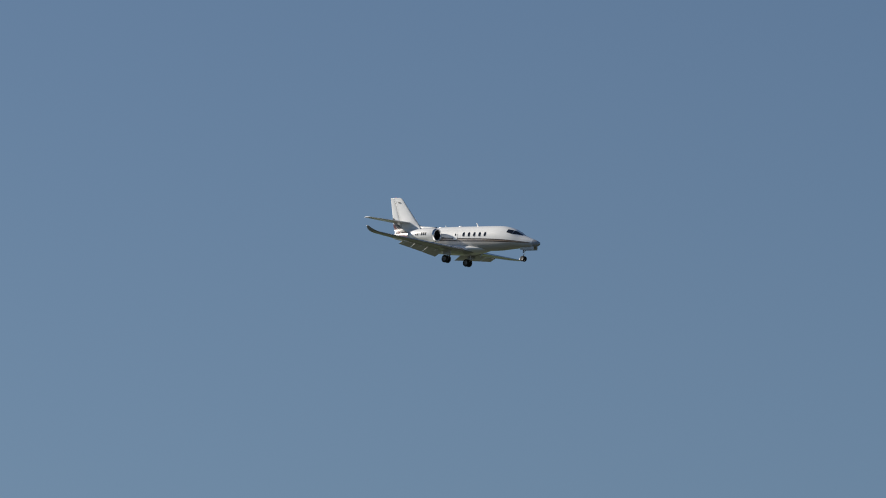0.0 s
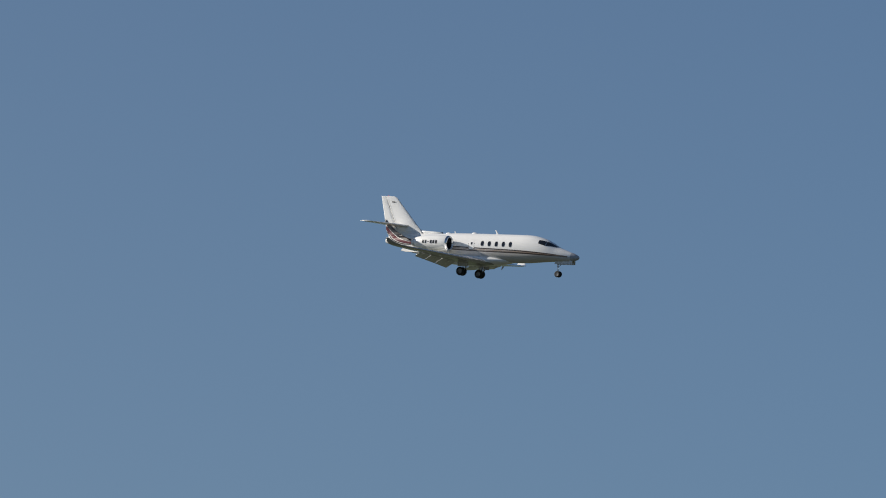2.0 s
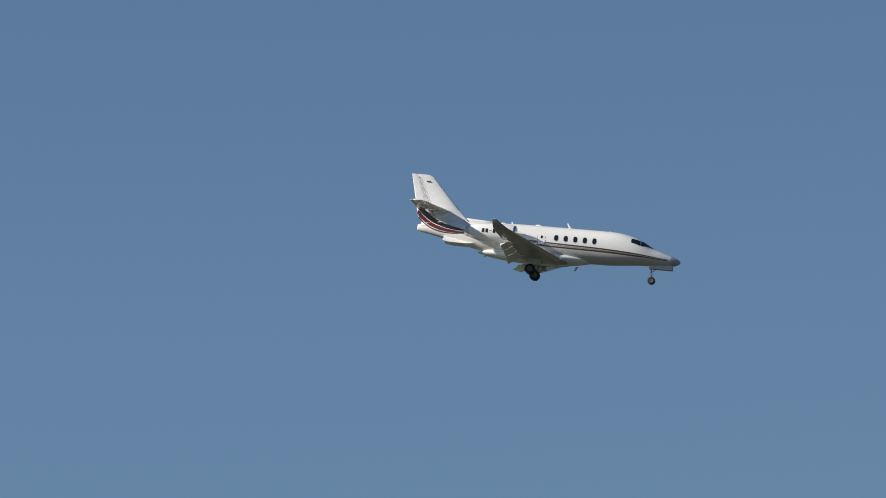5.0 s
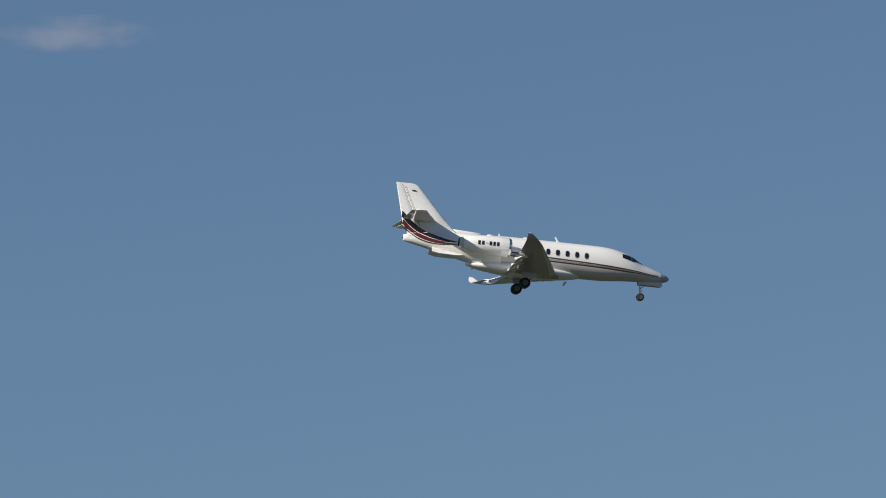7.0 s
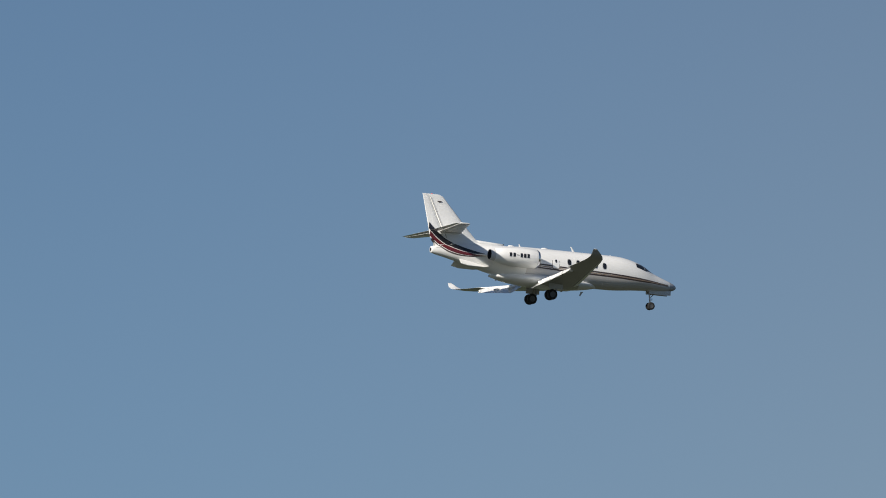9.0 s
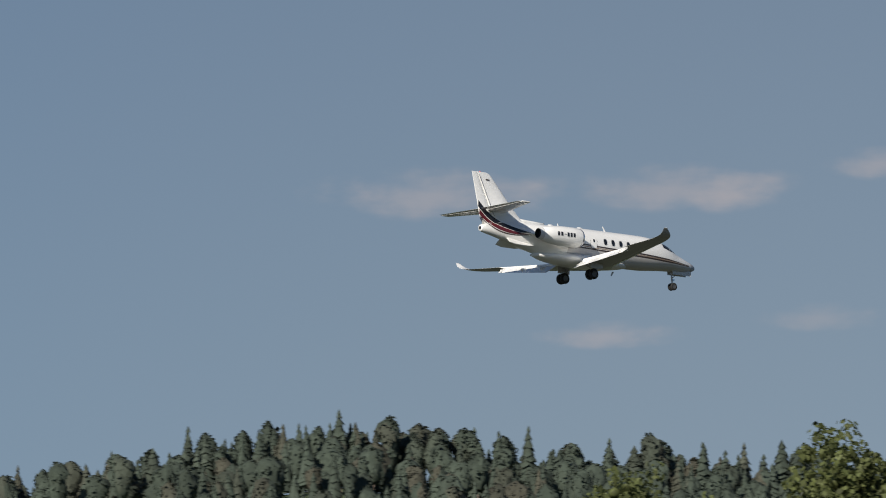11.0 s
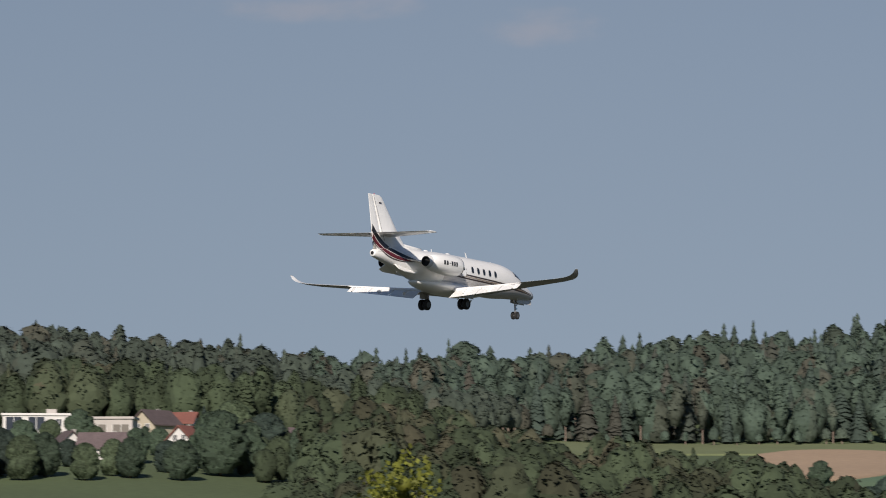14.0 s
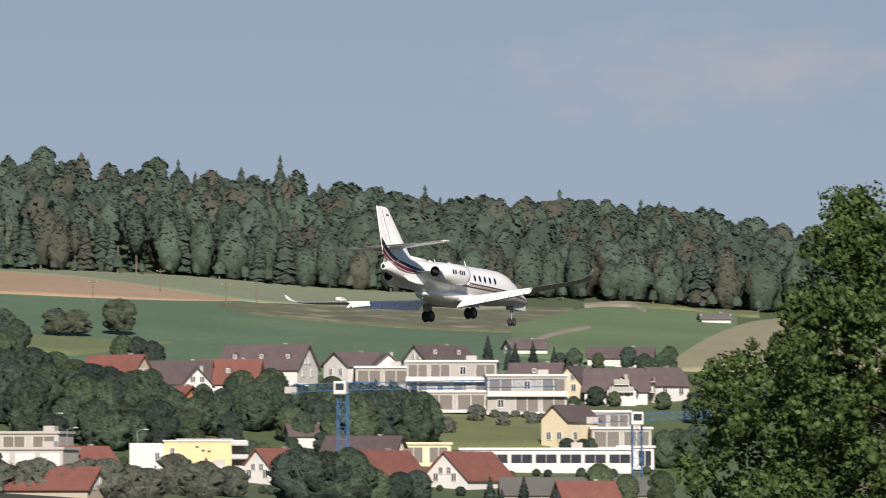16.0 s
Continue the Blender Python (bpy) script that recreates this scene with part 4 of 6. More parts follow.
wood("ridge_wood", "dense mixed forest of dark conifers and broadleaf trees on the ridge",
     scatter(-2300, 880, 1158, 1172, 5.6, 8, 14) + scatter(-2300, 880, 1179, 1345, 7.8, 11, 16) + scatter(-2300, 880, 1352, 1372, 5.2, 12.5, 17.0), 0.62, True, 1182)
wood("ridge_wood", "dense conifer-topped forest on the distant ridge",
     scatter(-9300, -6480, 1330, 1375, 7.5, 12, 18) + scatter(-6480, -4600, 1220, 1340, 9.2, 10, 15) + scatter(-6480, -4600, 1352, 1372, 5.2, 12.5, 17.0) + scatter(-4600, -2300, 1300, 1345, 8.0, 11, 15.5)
     + scatter(-4600, -2300, 1352, 1372, 5.2, 12.5, 17.0) + scatter(-4640, -4250, 905, 1300, 8.6, 9, 13) + scatter(-3260, -2300, 965, 1300, 8.8, 10, 14) + scatter(-2300, -1880, 960, 1150, 8.0, 8, 12, lambda p, r: p < -1880 - (1150 - r) * 1.2), 0.6, True, 0, M_HALFHAZELEAF)
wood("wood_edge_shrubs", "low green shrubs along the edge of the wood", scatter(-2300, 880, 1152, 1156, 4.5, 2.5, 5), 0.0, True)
wood("hill_wood", "dark broadleaf wood on a rounded hill", scatter(-4560, -3260, 770, 905, 6.0, 8, 12) + scatter(-4450, -3070, 690, 765, 6.0, 7, 10), 0.12, False, 730)
wood("valley_wood", "dark mixed trees between valley houses", scatter(-3290, -2250, 780, 840, 7.0, 4, 7, lambda p, r: not -3060 < p < -2460) + scatter(-3290, -2050, 925, 955, 6.0, 8, 12), 0.25, False, 945, M_SLOPELEAF)
wood("slope_wood", "broadleaf wood on the slope in front of the fields", scatter(-2300, -1180, 720, 800, 4.6, 10, 14.5, lambda p, r: p < -1480 + (800 - r) * 4 + 60) + scatter(-2350, -2020, 660, 715, 5.6, 7, 9)
     + scatter(-1780, -1230, 738, 786, 4.8, 13, 17, lambda p, r: p < -1230 - (r - 738) * 2), 0.1, False, 728, M_SLOPELEAF, 0.36)
# ---- the village ----
M_PLASTER = shader("white_plaster", (0.60, 0.585, 0.56), 0.85, vary=0.05, scale=0.5, fine=0.05, fine_scale=6, random_ob=0.06)
M_CREAM = shader("cream_plaster", (0.62, 0.55, 0.38), 0.85, vary=0.05, scale=0.5, fine=0.05, fine_scale=6)
M_YELLOW = shader("yellow_plaster", (0.64, 0.53, 0.30), 0.85, vary=0.05, scale=0.5, fine=0.05, fine_scale=6)
M_BEIGE = shader("beige_render", (0.42, 0.37, 0.28), 0.9, vary=0.06, scale=0.5, fine=0.05, fine_scale=6)
M_TAUPE = shader("grey_taupe_render", (0.36, 0.345, 0.315), 0.9, vary=0.06, scale=0.4, fine=0.05, fine_scale=5)
M_GREY = shader("pale_concrete", (0.42, 0.39, 0.36), 0.9, vary=0.07, scale=0.4, fine=0.06, fine_scale=5)
M_ORANGE = shader("orange_plaster", (0.55, 0.26, 0.12), 0.85, vary=0.06, scale=0.5)
M_REDTILE = shader("red_clay_tiles", (0.185, 0.072, 0.055), 0.85, vary=0.14, scale=0.6, fine=0.2, fine_scale=5, bump=0.8, bump_scale=6, random_ob=0.12)
M_BROWNTILE = shader("brown_clay_tiles", (0.098, 0.074, 0.074), 0.85, vary=0.15, scale=0.6, fine=0.2, fine_scale=5, bump=0.8, bump_scale=6, random_ob=0.2)
M_SLATE = shader("dark_flat_roof", (0.12, 0.115, 0.105), 0.9, vary=0.12, scale=0.3)
M_PANE = shader("dark_window_glass", (0.03, 0.035, 0.045), 0.1, vary=0.3, scale=0.8)
M_BLIND = shader("taupe_blind", (0.16, 0.145, 0.125), 0.8, vary=0.08)
M_FRAME = shader("white_window_frame", (0.62, 0.61, 0.58), 0.6, vary=0.03)
M_BLUE = shader("blue_crane_paint", (0.055, 0.15, 0.32), 0.5, vary=0.08)
M_MASTRED = shader("red_mast_paint", (0.30, 0.075, 0.05), 0.6, vary=0.08)


def window(parent, m, w, h, deep=0.10):
    """A framed window lying in the plane x-z of m, at its centre, facing -y."""
    bm = bmesh.new()
    t = 0.09
    for x0, x1, z0, z1 in ((-w / 2, w / 2, h / 2 - t, h / 2), (-w / 2, w / 2, -h / 2, -h / 2 + t), (-w / 2, -w / 2 + t, -h / 2 + t, h / 2 - t),
                           (w / 2 - t, w / 2, -h / 2 + t, h / 2 - t), (-t / 2, t / 2, -h / 2 + t, h / 2 - t)):
        box(bm, x0, x1, -deep, 0.02, z0, z1, m)
    f = part("window", bm, M_FRAME, parent, "white-framed window")
    part("pane", box(bmesh.new(), -w / 2 + t, w / 2 - t, -deep * 0.5, 0.01, -h / 2 + t, h / 2 - t, m), M_PANE, f, "dark glass pane")
    return f


def spot(p, q, up=0.0):
    r = reach(p, q, 640, 1155)
    return place(p, r, up), r


def house(p, q, L, W, eave, rise, turn, roof, wall, label, rows_=1, chimney=True, dormers=0, name="house", r=None):
    """A gabled house: ridge along x, turned so that a positive angle shows its right gable. p, q: where its foot is seen."""
    at, rr = (place(p, r), r) if r else spot(p, q)
    h = tagged(new(name), label, "house", "village houses")
    h.matrix_world = Matrix.Translation(at) @ Matrix.Rotation(-p * U + radians(-turn), 4, "Z")
    bm = bmesh.new()
    x, y = L / 2, W / 2
    v = [bm.verts.new(c) for c in ((-x, -y, -1.5), (x, -y, -1.5), (x, y, -1.5), (-x, y, -1.5), (-x, -y, eave), (x, -y, eave), (x, y, eave), (-x, y, eave), (-x, 0, eave + rise), (x, 0, eave + rise))]
    for f in ((0, 1, 5, 4), (2, 3, 7, 6), (1, 2, 6, 9, 5), (3, 0, 4, 8, 7), (3, 2, 1, 0)):
        bm.faces.new([v[i] for i in f])
    part("wall", bm, wall, h)
    o = 0.45
    k = rise / y
    for s in (-1, 1):
        bm = bmesh.new()
        pts = []
        for xx in (-x - o, x + o):
            for yy, zz in ((0, eave + rise), (s * (y + o), eave - k * o)):
                pts += [(xx, yy, zz + 0.02), (xx, yy, zz + 0.22)]
        vs = [bm.verts.new(c) for c in pts]
        for f in ((1, 3, 7, 5), (0, 4, 6, 2), (0, 2, 3, 1), (4, 5, 7, 6), (2, 6, 7, 3), (0, 1, 5, 4)):
            bm.faces.new([vs[i] for i in f])
        part("roof_slope", bm, roof, h, "tiled roof slope")
    if chimney:
        bm = box(bmesh.new(), x * 0.35, x * 0.35 + 0.5, y * 0.2, y * 0.2 + 0.5, eave + rise * 0.5, eave + rise + 0.35)
        box(bm, x * 0.35 - 0.06, x * 0.35 + 0.56, y * 0.2 - 0.06, y * 0.2 + 0.56, eave + rise + 0.35, eave + rise + 0.43)
        part("chimney", bm, M_TAUPE, h)
    for row in range(rows_):
        z = 1.3 + 2.5 * row
        if z + 0.7 < eave:
            n = max(1, int(L / 2.6))
            for i in range(n):
                window(h, Matrix.Translation((-x + L * (i + 0.5) / n, -y, z)), 1.0, 1.2)
        for s in (-1, 1):
            for d in (-W * 0.2, W * 0.2):
                window(h, Matrix.Translation((s * x, d, z)) @ Matrix.Rotation(s * math.pi / 2, 4, "Z"), 0.9, 1.2)
    for s in (-1, 1):
        if rise > 2:
            for d in (-0.7, 0.7):
                window(h, Matrix.Translation((s * x, d, eave + rise * 0.32)) @ Matrix.Rotation(s * math.pi / 2, 4, "Z"), 0.8, 1.0)
    if "balcon" in label:
        for k, z in enumerate((eave - 0.3, eave + rise * 0.42)):
            d = W * (0.42 - 0.16 * k)
            b = part("balcony", box(bmesh.new(), x + 0.01, x + 1.0, -d, d, z - 0.12, z), M_PLASTER, h, "white balcony slab")
            part("balustrade", box(bmesh.new(), x + 0.92, x + 1.0, -d, d, z, z + 0.75), M_TAUPE, b, "grey balcony rail")
    for i in range(dormers):
        cx = -x + L * (i + 0.5) / dormers
        bm = bmesh.new()
        z0, w2, yy = eave + rise * 0.35, 0.6, y * 0.62
        vs = [bm.verts.new(c) for c in ((cx - w2, -yy, z0), (cx + w2, -yy, z0), (cx + w2, -yy, z0 + 0.8), (cx, -yy, z0 + 1.3), (cx - w2, -yy, z0 + 0.8),
                                        (cx - w2, -yy * 0.2, z0 + 0.8), (cx + w2, -yy * 0.2, z0 + 0.8), (cx, 0, z0 + 1.3))]
        for f in ((0, 1, 2, 3, 4), (0, 4, 5), (1, 6, 2), (2, 6, 7, 3), (3, 7, 5, 4)):
            bm.faces.new([vs[i] for i in f])
        dm = part("dormer", bm, M_BROWNTILE, h, "small gabled dormer")
        window(dm, Matrix.Translation((cx, -yy, z0 + 0.6)), 0.6, 0.7, 0.06).name = "dormer_window"
    return h


def block(p, q, w, d, storeys, wall, label, turn=0.0, step=2.75, glass=M_PANE, balcony=0.0, roof=M_GREY, fill=0.6, name="apartment_block", r=None):
    """A flat-roofed building with slab edges, glazed bays and balconies on its front."""
    at, rr = (place(p, r), r) if r else spot(p, q)
    b = tagged(new(name), label, "building", "village houses")
    b.matrix_world = Matrix.Translation(at) @ Matrix.Rotation(-p * U + radians(-turn), 4, "Z")
    H = storeys * step
    trim = M_PLASTER if wall is M_TAUPE else wall
    part("wall", box(bmesh.new(), -w / 2, w / 2, -d / 2, d / 2, -2.5, H), wall, b)
    part("roof", box(bmesh.new(), -w / 2 - 0.25, w / 2 + 0.25, -d / 2 - 0.25, d / 2 + 0.25, H, H + 0.35), roof if roof is not M_GREY else trim, b)
    bays = max(2, int(w / 3.2))
    for s in range(storeys):
        z = s * step
        if s or balcony:
            part("slab", box(bmesh.new(), -w / 2 - 0.1, w / 2 + 0.1, -d / 2 - balcony - 0.12, -d / 2, z - 0.28, z + 0.10), trim, b)
        for i in range(bays):
            x = -w / 2 + w * (i + 0.5) / bays
            z0, z1 = (0.95, 2.15) if w > 18 else (0.25, 2.35)
            if (i * 7 + s * 3 + int(w * 10)) % 5 == 0 and 2 < bays and w < 18:
                window(b, Matrix.Translation((x, -d / 2, z + 1.45)), 1.0, 1.3)
                continue
            g = w / bays * (0.5 + 0.4 * fill)
            f = part("window", box(bmesh.new(), x - g / 2, x + g / 2, -d / 2 - 0.03, -d / 2 + 0.02, z + z0, z + z1), glass, b, "wide glazed bay")
            for k in (-0.5, 0, 0.5):
                part("mullion", box(bmesh.new(), x + k * g - 0.045, x + k * g + 0.045, -d / 2 - 0.09, -d / 2 - 0.03, z + z0, z + z1), M_FRAME if w < 18 else M_TAUPE, f)
        if balcony and s:
            part("balustrade", box(bmesh.new(), -w / 2, w / 2, -d / 2 - balcony - 0.08, -d / 2 - balcony, z + 0.10, z + 0.55), trim, b)
    if w > 7:
        part("roof_hut", box(bmesh.new(), w * 0.15, w * 0.15 + 1.6, -0.8, 0.8, H + 0.35, H + 1.1), M_GREY, b)
    return b


def xy(x, y):
    return x - 784, y - 441


WHITE_HOUSE = "white plastered house with a brown tiled gable roof"
for x, y, L, W, e, k, t, roof, wall, lab, dm in (
        (207, 700, 9.5, 7.0, 2.4, 3.5, 35, M_REDTILE, M_BEIGE, "old barn with beige gable and red tiled roof", 0),
        (318, 704, 9.5, 8.5, 2.2, 3.2, 6, M_BROWNTILE, M_PLASTER, "farmhouse with a broad weathered brown tiled roof", 0),
        (408, 706, 9.0, 8.0, 2.4, 3.4, 8, M_REDTILE, M_PLASTER, "house with an orange-red tiled roof and skylight", 1),
        (347, 712, 4.6, 4.4, 2.6, 2.4, 84, M_BROWNTILE, M_PLASTER, "small white gabled house front", 0),
        (320, 728, 3.4, 3.4, 2.6, 1.0, 30, M_REDTILE, M_ORANGE, "small shed with orange walls", 0),
        (474, 676, 13.5, 8.0, 2.0, 3.6, 24, M_BROWNTILE, M_PLASTER, "long white house with dormers in its brown tiled roof", 3),
        (630, 674, 8.2, 6.0, 2.3, 2.0, -40, M_BROWNTILE, M_PLASTER, WHITE_HOUSE, 0),
        (682, 678, 5.5, 4.6, 2.4, 2.0, 80, M_BROWNTILE, M_PLASTER, "white house with a steep front gable", 0),
        (778, 662, 9.4, 6.4, 2.0, 2.4, -36, M_BROWNTILE, M_PLASTER, "chalet-roofed white house with brown tiles", 2),
        (930, 628, 6.2, 4.4, 1.1, 1.3, -20, M_BROWNTILE, M_PLASTER, WHITE_HOUSE, 0),
        (950, 690, 7.8, 6.6, 1.4, 2.6, 10, M_BROWNTILE, M_PLASTER, "house under a broad brown roof with a small dormer", 1),
        (1020, 702, 4.6, 4.4, 2.2, 2.3, -60, M_BROWNTILE, M_CREAM, "cream house with brown gable roof", 0),
        (1093, 710, 9.6, 7.5, 1.6, 3.2, 4, M_BROWNTILE, M_PLASTER, "large brown-roofed house with a balconied front gable", 0),
        (1100, 712, 8.6, 4.4, 1.8, 2.0, 90, M_BROWNTILE, M_PLASTER, "white front gable with wooden balconies", 0),
        (1172, 708, 6.5, 5.0, 2.4, 2.4, -40, M_BROWNTILE, M_PLASTER, WHITE_HOUSE, 0),
        (1098, 648, 10.5, 5.0, 1.4, 1.5, 3, M_BROWNTILE, M_PLASTER, "low house with a dark brown roof", 0),
        (1008, 788, 7.2, 4.8, 3.6, 2.0, -52, M_BROWNTILE, M_CREAM, "cream-yellow three-storey house with dark brown roof", 0),
        (828, 862, 10.0, 7.8, 1.1, 3.5, -52, M_REDTILE, M_PLASTER, "white gabled house with steep red tiled roof", 0),
        (680, 860, 9.6, 7.0, 1.1, 3.5, -50, M_REDTILE, M_PLASTER, "white gabled house with steep red tiled roof", 0),
        (497, 856, 9.6, 7.0, 1.1, 3.4, -50, M_REDTILE, M_PLASTER, "white gabled house with steep red tiled roof", 0),
        (645, 822, 10.5, 6.0, 1.6, 2.2, 18, M_BROWNTILE, M_BEIGE, "low barn with a reddish brown roof", 0),
        (550, 790, 6.5, 4.5, 1.6, 1.4, -10, M_BROWNTILE, M_PLASTER, WHITE_HOUSE, 0),
        (96, 905, 11.0, 6.0, 0.9, 2.2, 24, M_REDTILE, M_BEIGE, "low house under a long dull red roof", 0),
        (150, 838, 7.0, 4.4, 1.6, 1.8, -35, M_REDTILE, M_PLASTER, "small white gabled house with red roof", 0),
        (1265, 574, 5.6, 4.0, 1.0, 0.9, -8, M_SLATE, M_PLASTER, "low white field barn with grey roof", 0),
        (1030, 884, 21.0, 8.0, 0.7, 2.0, -3, M_SLATE, M_GREY, "low hall with a wide dark grey roof", 0),
        (1036, 896, 7.0, 5.0, 1.2, 1.8, -15, M_REDTILE, M_PLASTER, "small house with red roof", 0)):
    p, q = xy(x, y)
    house(p, q, L, W, e, k, t, roof, wall, lab, rows_=2 if e > 4 else 1, dormers=dm)
for p, q, L, W, e, k, t, roof, wall, lab in (
        (-2565, 26, 6.2, 4.6, 1.9, 2.0, -50, M_BROWNTILE, M_BEIGE, "beige gabled house with brown roof"),
        (-2514, 26, 3.6, 3.4, 2.2, 1.4, 20, M_REDTILE, M_PLASTER, "small white house with red roof"),
        (-2985, 62, 6.8, 5.2, 2.4, 2.4, 30, M_REDTILE, M_YELLOW, "yellow house with reddish brown roof"),
        (-2505, 66, 6.0, 5.0, 2.2, 2.4, -60, M_REDTILE, M_PLASTER, "white gabled house with red roof"),
        (-2655, 66, 6.8, 5.0, 1.6, 2.0, 10, M_BROWNTILE, M_PLASTER, "house with a dark brown roof"),
        (-2720, 58, 3.4, 3.0, 1.8, 1.4, 70, M_BROWNTILE, M_PLASTER, "small white gabled house"),
        (-2345, 56, 4.6, 4.0, 2.0, 1.8, -40, M_BROWNTILE, M_PLASTER, "white house with brown roof"),
        (-2270, 66, 6.0, 4.4, 1.4, 1.8, 20, M_REDTILE, M_BEIGE, "house with a red tiled roof"),
        (-1100, 196, 6.0, 4.5, 1.4, 1.8, 40, M_REDTILE, M_PLASTER, "house with red roof and white gable"),
        (-875, 226, 6.4, 5.0, 2.2, 2.4, 64, M_BROWNTILE, M_PLASTER, "white gabled house with brown roof"),
        (-812, 226, 6.0, 5.0, 1.8, 2.4, -54, M_BROWNTILE, M_PLASTER, "white gabled house with brown roof")):
    house(p, q, L, W, e, k, t, roof, wall, lab)
TERRACE = "modern white terraced flats with wide glazing"
for x, y, w, d, n, wall, lab, glass, bal, turn in (
        (677, 684, 8.4, 6, 1, M_TAUPE, TERRACE, M_BLIND, 0.0, 0),
        (802, 706, 13.8, 7, 2, M_TAUPE, TERRACE, M_BLIND, 1.0, 4),
        (808, 728, 9.6, 6, 1, M_TAUPE, TERRACE, M_BLIND, 1.0, 4),
        (930, 732, 12.0, 7, 2, M_TAUPE, "modern pale flats with taupe blinds", M_BLIND, 0.8, -4),
        (1078, 764, 6.4, 6, 1, M_TAUPE, TERRACE, M_BLIND, 1.4, 3),
        (1098, 794, 8.6, 6, 1, M_TAUPE, TERRACE, M_BLIND, 1.4, -3),
        (1128, 828, 5.0, 6, 1, M_PLASTER, TERRACE, M_PANE, 1.2, 4),
        (965, 832, 24.0, 7, 1, M_PLASTER, "long low white building with a band of windows", M_PANE, 0.0, -2),
        (355, 868, 10.4, 4, 1, M_PLASTER, "low white flat-roofed wing", M_PANE, 0.0, 0),
        (754, 822, 7.0, 5, 1, M_CREAM, "low cream flat-roofed building", M_BLIND, 0.0, 0),
        (60, 834, 10.4, 6, 1, M_GREY, "pinkish grey stepped terrace housing", M_PLASTER, 0.0, 20),
        (66, 804, 8.6, 6, 1, M_GREY, "pinkish grey stepped terrace housing", M_BLIND, 0.8, 20),
        (62, 780, 5.6, 5, 1, M_PLASTER, "stepped terrace housing with white frames", M_PANE, 0.8, 20),
        (520, 716, 3.8, 5, 1, M_PLASTER, "small white flat-roofed house", M_PANE, 0.8, 0)):
    p, q = xy(x, y)
    block(p, q, w, d, n, wall, lab, turn, glass=glass, balcony=bal, fill=0.9 if wall is M_TAUPE or w > 18 else 0.6)
block(-900, 304, 8.2, 8, 3, M_CREAM, "tall cream apartment house with balconies", 0, 2.6, M_BLIND, 1.0)
block(-968, 306, 2.8, 6, 2, M_PLASTER, "narrow white stairwell block beside the apartment house", 0, 2.6, M_PANE)
block(-2776, 20, 10.6, 6, 1, M_PLASTER, "long white flat-roofed hall", 0, 2.6, M_PANE)
block(-2642, 34, 7.0, 6, 1, M_GREY, "grey concrete flat-roofed block", 8, 3.2, M_BLIND)
block(-2975, 86, 6.6, 5, 1, M_PLASTER, "low white garage beside trees", 0, 2.4, M_PANE)


def yellow_flats(p, q):
    b = tagged(new("apartment_block"), "plain yellow flat-roofed flats with a white annex and grey balconies", "building", "village houses")
    b.matrix_world = Matrix.Translation(spot(p, q)[0]) @ Matrix.Rotation(-p * U, 4, "Z")
    part("wall", box(bmesh.new(), -4.0, 5.0, -3.5, 3.5, -2.5, 4.6), M_YELLOW, b, "plain yellow front wall")
    part("roof", box(bmesh.new(), -4.2, 7.0, -3.7, 3.7, 4.6, 4.8), M_PLASTER, b)
    part("parapet_rail", box(bmesh.new(), -2.4, 5.2, -3.4, -3.3, 4.8, 5.0), M_TAUPE, b)
    annex = part("annex", box(bmesh.new(), -8.6, -4.0, -3.0, 3.0, -2.5, 4.4), M_PLASTER, b, "white plastered annex")
    # thin dark panel on the wall imitates the shade of an open carport
    part("annex_recess", box(bmesh.new(), -7.6, -4.6, -3.04, -2.96, -0.6, 1.1), M_PANE, annex, "dark panel for the shade of a carport")
    for x, z in ((-4.9, 2.6), (-2.9, 3.2), (-2.9, 1.2), (-5.0, 0.9)):
        window(b, Matrix.Translation((x, -3.5 if x > -4 else -3.0, z)), 0.7, 1.2)
    for x, z in ((0.4, 3.9), (1.2, 3.4), (2.0, 3.3), (1.6, 2.2)):
        part("vent", box(bmesh.new(), x - 0.22, x + 0.22, -3.56, -3.48, z - 0.12, z + 0.12), M_BROWNTILE, b, "small dark wall vent")
    part("downpipe", rod(bmesh.new(), (1.6, -3.58, 0.2), (1.6, -3.58, 2.6), 0.06), M_BROWNTILE, b)
    for z in (0.4, 2.4, 4.2):
        slab = part("balcony", box(bmesh.new(), 5.0, 7.2, -3.9, -0.5, z - 0.16, z), M_TAUPE, b, "grey balcony slab")
        part("balustrade", box(bmesh.new(), 5.0, 7.2, -3.9, -3.82, z, z + 0.5), M_STEEL, slab, "metal balcony rail")
    part("balcony_back", box(bmesh.new(), 5.0, 6.6, -0.6, 3.5, -2.5, 4.6), M_TAUPE, b)
    return b


yellow_flats(-440, 402)


def lattice(bm, a, b, w, n, bar=0.06, chord=0.09):
    """A square lattice beam from a to b."""
    a, b = Vector(a), Vector(b)
    q = (b - a).to_track_quat("Z", "Y")
    cs = [q @ Vector((sx * w / 2, sy * w / 2, 0)) for sx, sy in ((-1, -1), (1, -1), (1, 1), (-1, 1))]
    for c in cs:
        rod(bm, a + c, b + c, chord, sides=4)
    for i in range(n):
        f0, f1 = a.lerp(b, i / n), a.lerp(b, (i + 1) / n)
        for k in range(4):
            c, d = cs[k], cs[(k + 1) % 4]
            rod(bm, f0 + c, f1 + d, bar, sides=3)
            rod(bm, f1 + c, f1 + d, bar, sides=3)
    return bm


